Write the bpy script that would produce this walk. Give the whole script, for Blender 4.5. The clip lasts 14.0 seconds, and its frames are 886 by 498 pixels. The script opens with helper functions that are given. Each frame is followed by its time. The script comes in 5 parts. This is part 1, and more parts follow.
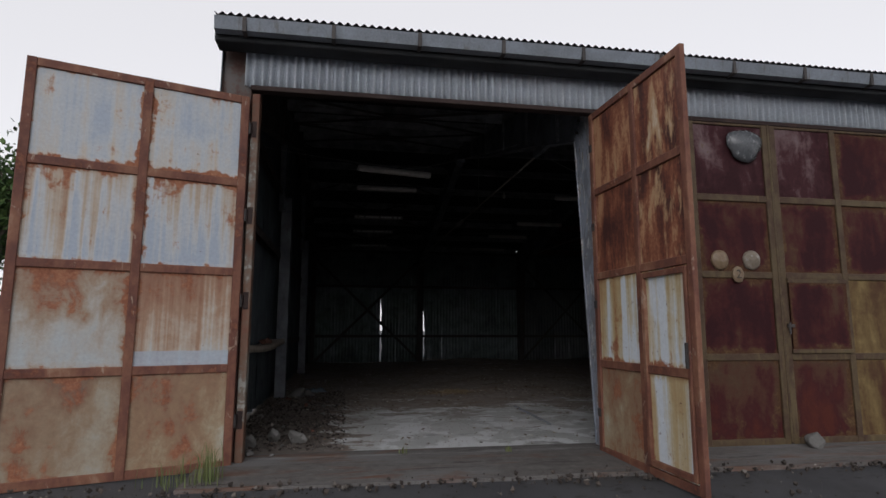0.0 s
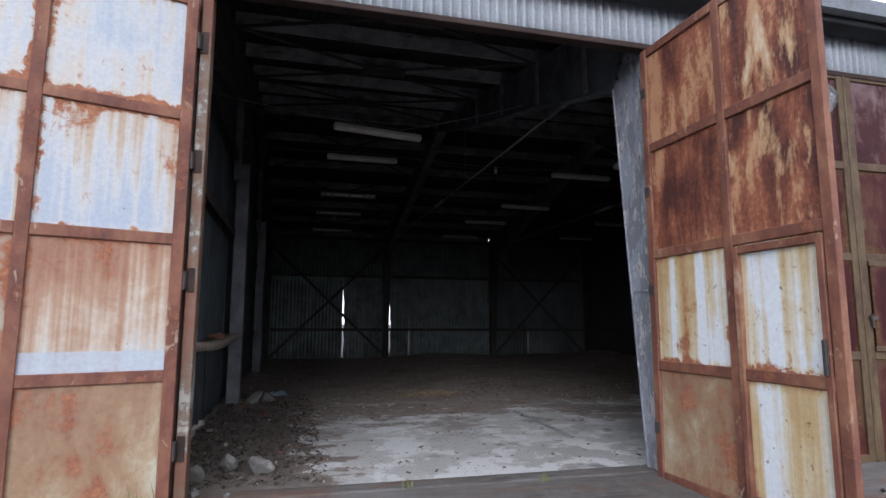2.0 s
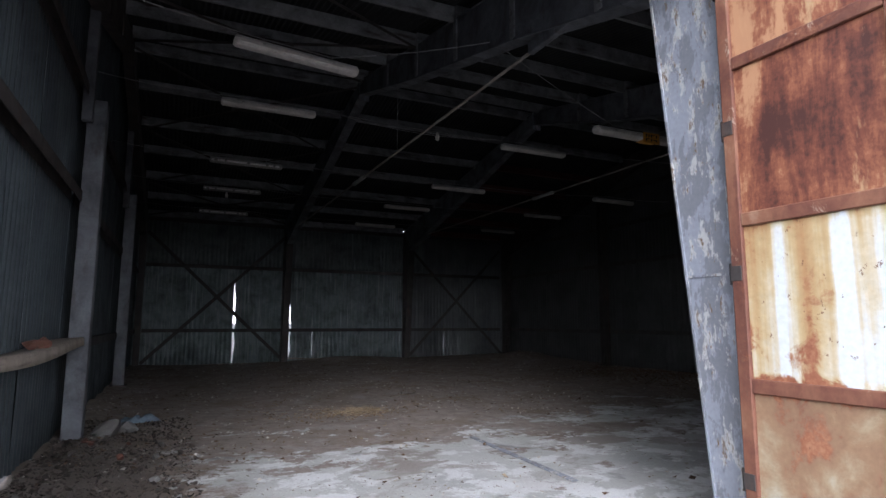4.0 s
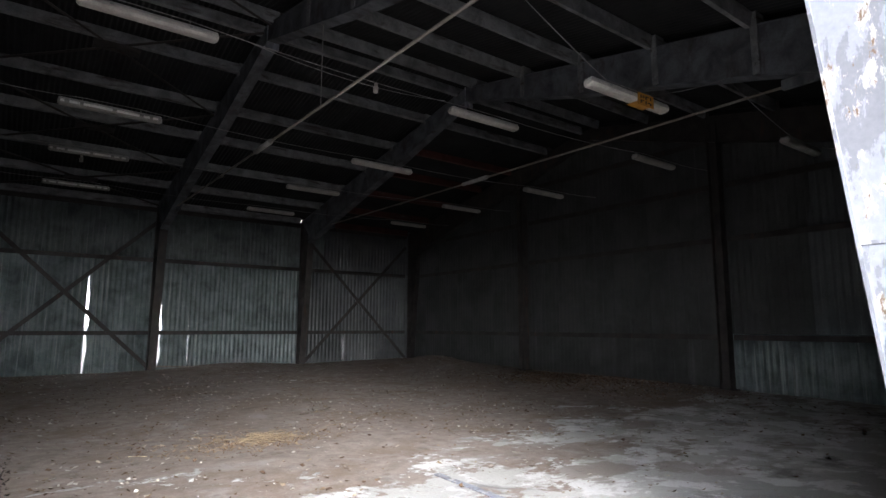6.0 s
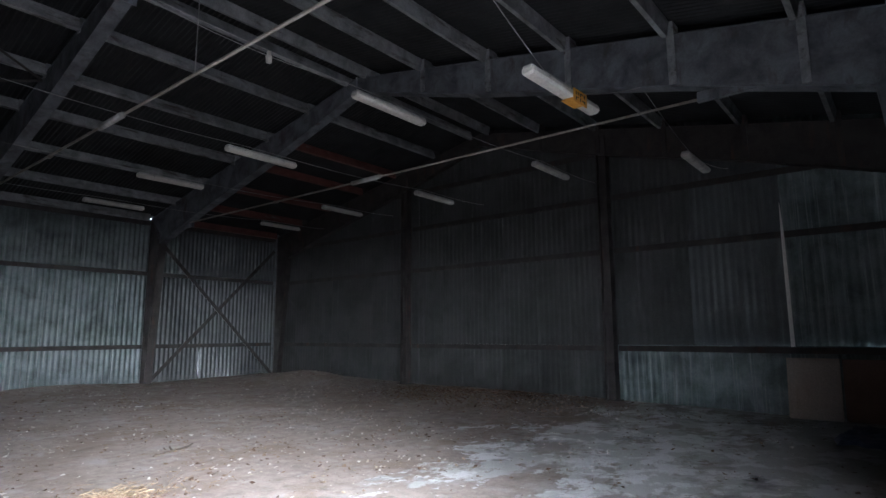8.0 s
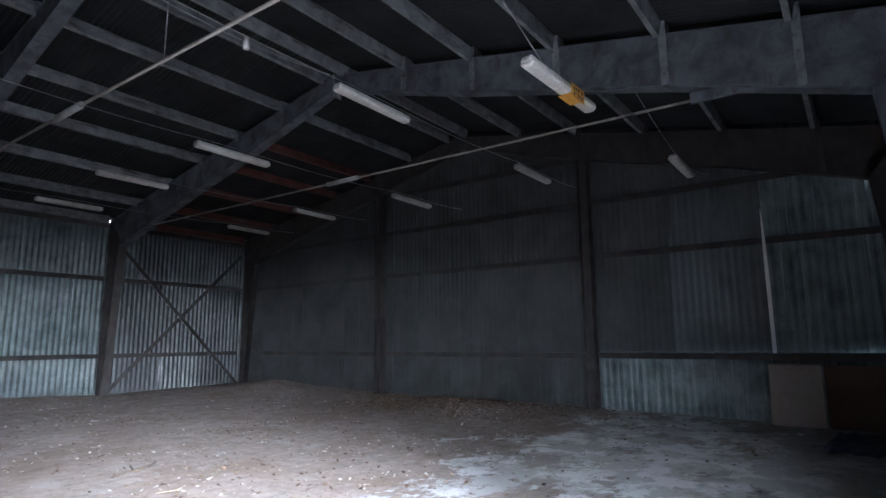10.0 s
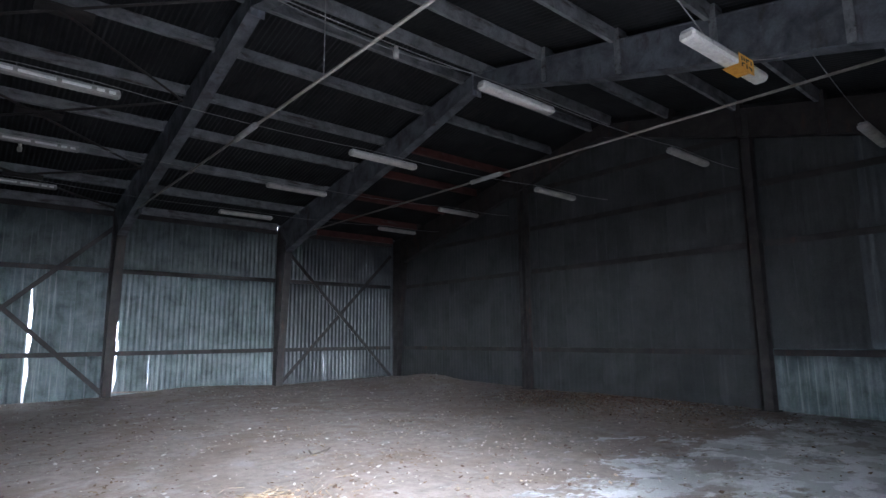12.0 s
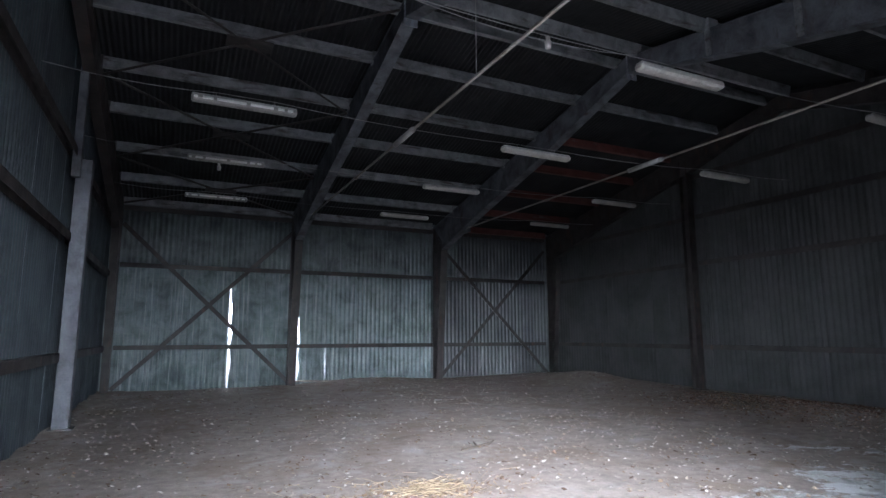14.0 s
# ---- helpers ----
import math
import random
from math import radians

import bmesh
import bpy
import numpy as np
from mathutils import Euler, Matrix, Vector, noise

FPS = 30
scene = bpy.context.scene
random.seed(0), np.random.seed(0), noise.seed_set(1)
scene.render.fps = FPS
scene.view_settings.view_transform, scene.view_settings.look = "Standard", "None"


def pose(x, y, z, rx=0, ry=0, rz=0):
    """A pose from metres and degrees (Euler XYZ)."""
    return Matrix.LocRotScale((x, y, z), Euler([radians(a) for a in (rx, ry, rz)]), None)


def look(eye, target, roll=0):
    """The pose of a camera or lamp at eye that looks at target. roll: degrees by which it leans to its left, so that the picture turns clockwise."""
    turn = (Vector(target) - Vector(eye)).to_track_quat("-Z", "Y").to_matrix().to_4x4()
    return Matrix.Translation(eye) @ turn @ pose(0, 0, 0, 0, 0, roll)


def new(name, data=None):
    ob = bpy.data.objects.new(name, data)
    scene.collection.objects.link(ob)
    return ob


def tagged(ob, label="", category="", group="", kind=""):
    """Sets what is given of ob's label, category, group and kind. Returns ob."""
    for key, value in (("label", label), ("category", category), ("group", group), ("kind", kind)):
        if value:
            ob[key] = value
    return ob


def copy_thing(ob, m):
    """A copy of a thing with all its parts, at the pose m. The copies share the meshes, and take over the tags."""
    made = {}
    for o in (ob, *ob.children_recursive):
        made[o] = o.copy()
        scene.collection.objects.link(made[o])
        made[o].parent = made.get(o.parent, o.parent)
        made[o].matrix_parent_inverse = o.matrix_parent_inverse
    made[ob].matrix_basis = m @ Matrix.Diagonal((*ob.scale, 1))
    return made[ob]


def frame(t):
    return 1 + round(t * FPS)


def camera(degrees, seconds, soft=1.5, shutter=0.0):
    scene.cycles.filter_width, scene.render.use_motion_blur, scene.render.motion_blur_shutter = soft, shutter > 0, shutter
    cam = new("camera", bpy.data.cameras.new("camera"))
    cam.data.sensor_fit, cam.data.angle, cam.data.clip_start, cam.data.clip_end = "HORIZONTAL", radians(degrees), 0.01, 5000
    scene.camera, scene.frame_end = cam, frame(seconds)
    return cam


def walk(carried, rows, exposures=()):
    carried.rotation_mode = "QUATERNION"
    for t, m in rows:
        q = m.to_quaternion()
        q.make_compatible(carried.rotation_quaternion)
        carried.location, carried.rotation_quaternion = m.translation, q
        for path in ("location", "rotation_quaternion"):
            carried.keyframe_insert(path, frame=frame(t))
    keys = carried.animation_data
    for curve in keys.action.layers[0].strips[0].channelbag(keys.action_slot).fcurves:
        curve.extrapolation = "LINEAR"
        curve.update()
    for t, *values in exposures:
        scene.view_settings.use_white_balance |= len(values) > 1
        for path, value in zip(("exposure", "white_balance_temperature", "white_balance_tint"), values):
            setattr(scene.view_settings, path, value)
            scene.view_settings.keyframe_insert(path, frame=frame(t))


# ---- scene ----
cam = camera(75.8, 14.0)
PATH = [
    (0, (0.497, 0.715, 1.325), (0.832, 2.667, 1.606), 0.1),
    (0.5, (0.437, 1.009, 1.306), (0.787, 2.959, 1.58), 0.2),
    (1, (0.338, 1.4, 1.289), (0.709, 3.347, 1.557), 0.3),
    (1.5, (0.263, 1.851, 1.299), (0.697, 3.785, 1.561), 0.3),
    (2, (0.235, 2.379, 1.312), (0.729, 4.3, 1.571), 0.2),
    (2.5, (0.203, 2.934, 1.321), (0.791, 4.828, 1.579), 0.1),
    (3, (0.247, 3.485, 1.328), (0.928, 5.347, 1.587), 0.1),
    (3.2, (0.258, 3.7, 1.324), (0.96, 5.555, 1.584), 0.1),
    (5.3, (0.408, 5.812, 1.312), (1.512, 7.460, 1.574), 0.1),
    (5.5, (0.428, 6.0, 1.298), (1.56, 7.628, 1.565), 0.1),
    (6, (0.47, 6.432, 1.255), (1.654, 8.02, 1.526), 0.2),
    (6.5, (0.531, 6.823, 1.277), (1.836, 8.314, 1.551), 0.1),
    (7, (0.636, 7.108, 1.348), (2.01, 8.535, 1.624), 0.1),
    (7.5, (0.668, 7.333, 1.382), (2.1, 8.7, 1.663), -0.1),
    (8, (0.696, 7.483, 1.369), (2.227, 8.735, 1.664), -0.3),
    (8.2, (0.719, 7.536, 1.371), (2.286, 8.744, 1.667), -0.2),
    (10.3, (0.827, 7.91, 1.37), (2.427, 9.067, 1.69), -0.5),
    (10.5, (0.809, 7.927, 1.373), (2.386, 9.114, 1.695), -0.4),
    (11, (0.779, 7.959, 1.373), (2.271, 9.251, 1.692), -0.4),
    (11.5, (0.77, 7.98, 1.375), (2.161, 9.382, 1.689), -0.5),
    (12, (0.752, 7.995, 1.376), (2.025, 9.506, 1.684), -0.5),
    (12.5, (0.729, 8.007, 1.369), (1.876, 9.617, 1.674), -0.4),
    (13, (0.714, 8.017, 1.355), (1.743, 9.705, 1.66), -0.3),
    (13.5, (0.705, 8.026, 1.361), (1.63, 9.774, 1.661), -0.2),
    (14, (0.68, 8.038, 1.353), (1.514, 9.831, 1.652), -0.1),
]
EXPOSURES = [(0.0, -0.2, 6250, 13), (0.5, 0.34, 6150, 13), (1.5, 0.94, 5980, 14), (3.2, 1.6, 5800, 15), (5.3, 3.0, 6250, 13), (6.5, 3.85, 6300, 13), (8.0, 4.45, 5700, 12), (10.3, 4.9, 5400, 12), (14.0, 4.6, 5480, 12)]
walk(cam, [(t, look(eye, target, roll)) for t, eye, target, roll in PATH], EXPOSURES)

# ---- world and sun: an overcast day ----
world = bpy.data.worlds.new("overcast_sky")
scene.world = world
world.use_nodes = True
wt = world.node_tree
wt.nodes.clear()
w_out = wt.nodes.new("ShaderNodeOutputWorld")
w_add = wt.nodes.new("ShaderNodeAddShader")
w_sky = wt.nodes.new("ShaderNodeTexSky")
w_sky.sky_type, w_sky.sun_disc = "NISHITA", False
w_sky.sun_elevation, w_sky.sun_rotation = radians(24.0), radians(201.3)
w_hsv = wt.nodes.new("ShaderNodeHueSaturation")
w_hsv.inputs["Saturation"].default_value = 0.15
w_bg1 = wt.nodes.new("ShaderNodeBackground")
w_bg1.inputs["Strength"].default_value = 0.06
w_bg2 = wt.nodes.new("ShaderNodeBackground")
w_bg2.inputs["Color"].default_value = (1.0, 0.98, 0.96, 1)
w_bg2.inputs["Strength"].default_value = 0.74
wt.links.new(w_sky.outputs[0], w_hsv.inputs["Color"])
wt.links.new(w_hsv.outputs[0], w_bg1.inputs["Color"])
wt.links.new(w_bg1.outputs[0], w_add.inputs[0])
wt.links.new(w_bg2.outputs[0], w_add.inputs[1])
wt.links.new(w_add.outputs[0], w_out.inputs["Surface"])
sun_data = bpy.data.lights.new("sun", "SUN")
sun_data.energy, sun_data.angle, sun_data.color = 0.8, radians(32), (1.0, 0.98, 0.95)
sun = new("sun", sun_data)
sun.matrix_world = look((-4.0, -10.25, 4.9), (0, 0, 0))


# ---- materials ----
class Nodes:
    """A short way to write a node material."""

    def __init__(self, name):
        self.m = bpy.data.materials.new(name)
        self.m.use_nodes = True
        self.t = self.m.node_tree
        self.bsdf = self.t.nodes["Principled BSDF"]

    def put(self, socket, value):
        if isinstance(value, bpy.types.NodeSocket):
            self.t.links.new(value, socket)
        else:
            socket.default_value = value

    def add(self, kind, out=0, **values):
        n = self.t.nodes.new(kind)
        for key, value in values.items():
            if key.startswith("i"):
                self.put(n.inputs[int(key[1:])], value)
        return n.outputs[out]

    def math(self, op, a, b=0.0, clamp=False):
        n = self.t.nodes.new("ShaderNodeMath")
        n.operation, n.use_clamp = op, clamp
        self.put(n.inputs[0], a)
        self.put(n.inputs[1], b)
        return n.outputs[0]

    def coords(self, scale=(1, 1, 1), shuffle=True):
        tc = self.t.nodes.new("ShaderNodeTexCoord")
        mp = self.t.nodes.new("ShaderNodeMapping")
        mp.inputs["Scale"].default_value = scale
        self.t.links.new(tc.outputs["Object"], mp.inputs["Vector"])
        if shuffle:
            info = self.t.nodes.new("ShaderNodeObjectInfo")
            far = self.math("MULTIPLY", info.outputs["Random"], 37.0)
            xyz = self.t.nodes.new("ShaderNodeCombineXYZ")
            for k in range(3):
                self.t.links.new(far, xyz.inputs[k])
            self.t.links.new(xyz.outputs[0], mp.inputs["Location"])
        return mp.outputs[0]

    def noise(self, vec, scale, detail=6.0, rough=0.6, warp=0.0):
        n = self.t.nodes.new("ShaderNodeTexNoise")
        self.t.links.new(vec, n.inputs["Vector"])
        n.inputs["Scale"].default_value, n.inputs["Detail"].default_value = scale, detail
        n.inputs["Roughness"].default_value, n.inputs["Distortion"].default_value = rough, warp
        return n.outputs["Fac"]

    def ramp(self, fac, stops):
        n = self.t.nodes.new("ShaderNodeValToRGB")
        self.t.links.new(fac, n.inputs[0])
        els = n.color_ramp.elements
        while len(els) < len(stops):
            els.new(0.5)
        for el, (pos, col) in zip(els, stops):
            el.position, el.color = pos, (*col, 1) if len(col) == 3 else col
        return n.outputs[0]

    def mix(self, fac, a, b, how="MIX"):
        n = self.t.nodes.new("ShaderNodeMix")
        n.data_type, n.blend_type = "RGBA", how
        self.put(n.inputs[0], fac)
        for k, v in ((6, a), (7, b)):
            self.put(n.inputs[k], (*v, 1) if isinstance(v, tuple) and len(v) == 3 else v)
        return n.outputs[2]

    def sharp(self, fac, lo, hi):
        n = self.t.nodes.new("ShaderNodeMapRange")
        self.put(n.inputs[0], fac)
        n.inputs[1].default_value, n.inputs[2].default_value = lo, hi
        return n.outputs[0]

    def done(self, colour, rough=0.7, metal=0.0, bump=None, strength=0.3, distance=0.01, spec=0.4):
        self.put(self.bsdf.inputs["Base Color"], (*colour, 1) if isinstance(colour, tuple) else colour)
        self.put(self.bsdf.inputs["Roughness"], rough)
        self.put(self.bsdf.inputs["Metallic"], metal)
        self.bsdf.inputs["Specular IOR Level"].default_value = spec
        if bump is not None:
            b = self.t.nodes.new("ShaderNodeBump")
            b.inputs["Strength"].default_value, b.inputs["Distance"].default_value = strength, distance
            self.t.links.new(bump, b.inputs["Height"])
            self.t.links.new(b.outputs[0], self.bsdf.inputs["Normal"])
        return self.m


def rusty_paint(name, paint, bias, stain=(0.37, 0.30, 0.225), ochre=(0.285, 0.155, 0.088), rust=(0.22, 0.08, 0.044),
                dark=(0.10, 0.032, 0.018), streak=0.5, edge=0.22, top=0.0, runs=(5.0, 5.0, 0.4), gloss=0.42, spec=0.35):
    """Old paint on sheet steel: pale where it holds, run with rust where it does not."""
    n = Nodes(name)
    c, cs = n.coords(), n.coords(runs)
    blot, run, fine = n.noise(c, 2.3, 10, 0.66, 0.15), n.noise(cs, 1.5, 6, 0.62, 0.15), n.noise(c, 26, 4, 0.6)
    f = n.math("ADD", n.math("MULTIPLY", blot, 1 - streak), n.math("MULTIPLY", run, streak))
    f = n.math("ADD", f, n.math("MULTIPLY", n.math("SUBTRACT", fine, 0.5), 0.22))
    gen = n.t.nodes.new("ShaderNodeTexCoord")
    sep = n.t.nodes.new("ShaderNodeSeparateXYZ")
    n.t.links.new(gen.outputs["Generated"], sep.inputs[0])
    ex = n.math("ABSOLUTE", n.math("SUBTRACT", sep.outputs[0], 0.5))
    ez = n.math("ABSOLUTE", n.math("SUBTRACT", sep.outputs[2], 0.5))
    rim = n.sharp(n.math("ADD", n.math("MAXIMUM", ex, ez), n.math("MULTIPLY", n.math("SUBTRACT", blot, 0.5), 0.25)), 0.36, 0.52)
    f = n.math("ADD", n.math("ADD", f, bias), n.math("MULTIPLY", rim, edge))
    if top:
        f = n.math("ADD", f, n.math("MULTIPLY", n.math("SUBTRACT", sep.outputs[2], 0.5), top))
    soft = n.mix(n.sharp(n.math("ADD", n.math("MULTIPLY", run, 0.7), n.math("MULTIPLY", blot, 0.3)), 0.42, 0.66), paint, tuple(0.45 * p + 0.55 * s for p, s in zip(paint, stain)))
    col = n.mix(n.sharp(f, 0.485, 0.52), soft, n.ramp(f, [(0.50, stain), (0.58, ochre), (0.69, rust), (0.90, dark)]))
    tone = n.ramp(n.noise(c, 5, 5, 0.6), [(0.3, (0.82, 0.82, 0.82)), (0.7, (1.06, 1.05, 1.04))])
    col = n.mix(1.0, col, tone, "MULTIPLY")
    rough = n.ramp(f, [(0.4, (gloss,) * 3), (0.7, (0.85,) * 3)])
    h = n.math("ADD", n.math("MULTIPLY", f, 1.0), n.math("MULTIPLY", fine, 0.25))
    return n.done(col, rough, 0.0, h, 0.25, 0.01, spec)


def weathered(name, base, alt, stain, scale=3.0, streaks=(6.0, 6.0, 0.5), cover=0.55, rough=0.6, metal=0.0, fine_scale=40, bump=0.25, spec=0.4):
    """A surface of one colour with broad blotches, runs and fine grain."""
    n = Nodes(name)
    c, cs = n.coords(), n.coords(streaks)
    big, run, fine = n.noise(c, scale, 7, 0.62, 0.4), n.noise(cs, 1.4, 6, 0.62, 0.2), n.noise(c, fine_scale, 4, 0.65)
    col = n.mix(n.sharp(big, 0.38, 0.66), base, alt)
    col = n.mix(n.sharp(run, cover, cover + 0.16), col, stain)
    col = n.mix(1.0, col, n.ramp(fine, [(0.25, (0.78,) * 3), (0.75, (1.1,) * 3)]), "MULTIPLY")
    r = n.ramp(big, [(0.3, (max(rough - 0.1, 0.05),) * 3), (0.7, (min(rough + 0.15, 1),) * 3)])
    return n.done(col, r, metal, n.math("ADD", fine, n.math("MULTIPLY", run, 0.6)), bump, 0.006, spec)


def flaking(name, paint, under, bright, rust):
    """Paint that has come off in sharp-edged flakes, with rust specks."""
    n = Nodes(name)
    c, cz = n.coords(), n.coords((1.2, 1.2, 0.5))
    big, mid, fine = n.noise(cz, 4.6, 10, 0.72, 0.1), n.noise(cz, 7.5, 10, 0.74, 0.1), n.noise(c, 34, 5, 0.65)
    col = n.mix(n.sharp(big, 0.50, 0.53), paint, under)
    col = n.mix(n.sharp(mid, 0.54, 0.57), col, bright)
    col = n.mix(n.sharp(n.math("ADD", n.math("MULTIPLY", mid, 0.5), n.math("MULTIPLY", n.noise(cz, 19, 6, 0.7), 0.5)), 0.56, 0.60), col, rust)
    col = n.mix(1.0, col, n.ramp(fine, [(0.25, (0.85,) * 3), (0.75, (1.08,) * 3)]), "MULTIPLY")
    return n.done(col, 0.6, 0.0, n.math("ADD", n.sharp(big, 0.50, 0.53), n.math("MULTIPLY", fine, 0.4)), 0.3, 0.004, 0.35)


def panel_paint(name, stops, wash=0.0, wash_top=0.0, runs=(7.0, 7.0, 0.22), run_share=0.5, rust=0.0, rust_top=0.0, rim=0.2, rim_from=0.44,
                rust_cols=((0.14, 0.05, 0.03), (0.24, 0.092, 0.05), (0.31, 0.15, 0.085)), flecks=0.70, fleck_col=(0.13, 0.06, 0.04), scuff=None, band=None, gloss=0.45, spec=0.35, slant=0.0):
    """Painted sheet steel: smooth runs of stain over the paint, rust creeping in from the edges, small flecks."""
    n = Nodes(name)
    c, cr, cf = n.coords(), n.coords(runs), n.coords((runs[0] * 3, runs[1] * 3, runs[2] * 2))
    cs = n.t.nodes.new("ShaderNodeMapping")
    cs.inputs["Rotation"].default_value, cs.inputs["Scale"].default_value = (0, slant, 0), (1.6, 1.6, 0.8)
    n.t.links.new(c, cs.inputs["Vector"])
    run, thin = n.noise(cr, 1.3, 2.5, 0.5, 0.1), n.noise(cf, 1.2, 3, 0.55, 0.1)
    blot, mid, fine = n.noise(cs.outputs[0], 1.5, 6, 0.6, 0.5), n.noise(c, 5.5, 8, 0.68, 0.5), n.noise(c, 34, 5, 0.68)
    gen, sep = n.t.nodes.new("ShaderNodeTexCoord"), n.t.nodes.new("ShaderNodeSeparateXYZ")
    n.t.links.new(gen.outputs["Generated"], sep.inputs[0])
    gz = n.math("SUBTRACT", sep.outputs[2], 0.5)
    ex = n.math("ABSOLUTE", n.math("SUBTRACT", sep.outputs[0], 0.5))
    far = n.math("MAXIMUM", ex, n.math("ABSOLUTE", gz))
    edge = n.sharp(n.math("ADD", far, n.math("MULTIPLY", n.math("SUBTRACT", mid, 0.5), 0.14)), rim_from, 0.52)
    lines = n.math("ADD", n.math("MULTIPLY", run, 0.65), n.math("MULTIPLY", thin, 0.35))
    spot = n.math("ADD", n.math("MULTIPLY", blot, 0.7), n.math("MULTIPLY", mid, 0.3))
    w = n.math("ADD", n.math("MULTIPLY", lines, run_share), n.math("MULTIPLY", spot, 1 - run_share))
    w = n.math("ADD", n.math("MULTIPLY", n.math("SUBTRACT", w, 0.5), 1.5), 0.5 + wash)
    w = n.math("ADD", w, n.math("MULTIPLY", gz, wash_top))
    w = n.math("ADD", w, n.math("MULTIPLY", edge, rim * 0.6))
    col = n.ramp(w, stops)
    r = n.math("ADD", n.math("ADD", n.math("MULTIPLY", blot, 0.45), n.math("MULTIPLY", mid, 0.35)), n.math("MULTIPLY", lines, 0.2))
    r = n.math("ADD", n.math("MULTIPLY", n.math("SUBTRACT", r, 0.5), 1.8), 0.5)
    r = n.math("ADD", n.math("ADD", r, rust), n.math("ADD", n.math("MULTIPLY", gz, rust_top), n.math("MULTIPLY", edge, rim)))
    worn = n.sharp(r, 0.60, 0.68)
    col = n.mix(worn, col, n.ramp(n.math("ADD", n.math("MULTIPLY", mid, 0.6), n.math("MULTIPLY", fine, 0.4)), [(0.36, rust_cols[0]), (0.5, rust_cols[1]), (0.64, rust_cols[2])]))
    if scuff:
        col = n.mix(n.math("MULTIPLY", n.sharp(n.noise(n.coords((1, 1, 0.5)), 8, 9, 0.74, 0.6), 0.60, 0.66), 0.8), col, scuff)
    if band:
        col = n.mix(n.math("MULTIPLY", n.sharp(n.math("ADD", sep.outputs[2], n.math("MULTIPLY", n.math("SUBTRACT", mid, 0.5), 0.02)), 0.175, 0.165), 0.75), col, band)
    fl = n.math("ADD", n.noise(n.coords((1, 1, 0.6)), 24, 4, 0.7), n.math("MULTIPLY", n.math("SUBTRACT", mid, 0.5), 0.3))
    col = n.mix(n.math("MULTIPLY", n.sharp(fl, flecks, flecks + 0.03), 0.85), col, fleck_col)
    col = n.mix(1.0, col, n.ramp(fine, [(0.25, (0.86,) * 3), (0.75, (1.08,) * 3)]), "MULTIPLY")
    rough = n.mix(worn, (gloss,) * 3, (0.85,) * 3)
    return n.done(col, rough, 0.0, n.math("ADD", n.math("MULTIPLY", worn, 0.5), n.math("MULTIPLY", fine, 0.15)), 0.25, 0.006, spec)


def rust_sheet(name, pale_bias):
    """Bare steel gone brown-red, wiped in slanting smears, with pale flakes of old paint left."""
    n = Nodes(name)
    c = n.coords()
    slants = []
    for turn, scale in ((34, (3.6, 3.6, 0.8)), (52, (5.0, 5.0, 1.0)), (18, (2.8, 2.8, 1.0))):
        mp = n.t.nodes.new("ShaderNodeMapping")
        mp.inputs["Rotation"].default_value, mp.inputs["Scale"].default_value = (0, radians(turn), 0), scale
        n.t.links.new(c, mp.inputs["Vector"])
        slants.append(mp.outputs[0])
    smear, wipe = n.noise(slants[0], 1.3, 8, 0.68, 0.4), n.noise(slants[1], 1.1, 6, 0.62, 0.3)
    blot, flake, fine = n.noise(c, 1.3, 7, 0.6, 0.3), n.noise(slants[2], 0.75, 9, 0.66, 0.3), n.noise(c, 30, 4, 0.65)
    f = n.math("ADD", n.math("MULTIPLY", smear, 0.42), n.math("ADD", n.math("MULTIPLY", blot, 0.33), n.math("MULTIPLY", wipe, 0.25)))
    f = n.math("ADD", f, n.math("MULTIPLY", n.math("SUBTRACT", fine, 0.5), 0.12))
    col = n.ramp(f, [(0.42, (0.055, 0.020, 0.016)), (0.475, (0.135, 0.044, 0.027)), (0.52, (0.22, 0.085, 0.046)), (0.565, (0.37, 0.20, 0.11))])
    lines = n.sharp(n.math("ADD", smear, n.math("MULTIPLY", n.math("SUBTRACT", blot, 0.5), 0.5)), 0.60, 0.66)
    col = n.mix(n.math("MULTIPLY", lines, 0.7), col, (0.40, 0.22, 0.12))
    pale = n.math("ADD", n.math("ADD", n.math("MULTIPLY", flake, 0.75), n.math("MULTIPLY", smear, 0.25)), pale_bias)
    col = n.mix(n.sharp(pale, 0.56, 0.60), col, (0.37, 0.235, 0.13))
    col = n.mix(n.sharp(pale, 0.605, 0.64), col, (0.47, 0.38, 0.28))
    h = n.math("ADD", n.math("MULTIPLY", n.sharp(pale, 0.56, 0.60), 0.5), n.math("MULTIPLY", fine, 0.4))
    return n.done(col, n.ramp(f, [(0.3, (0.75,) * 3), (0.7, (0.55,) * 3)]), 0.0, h, 0.3, 0.006, 0.35)


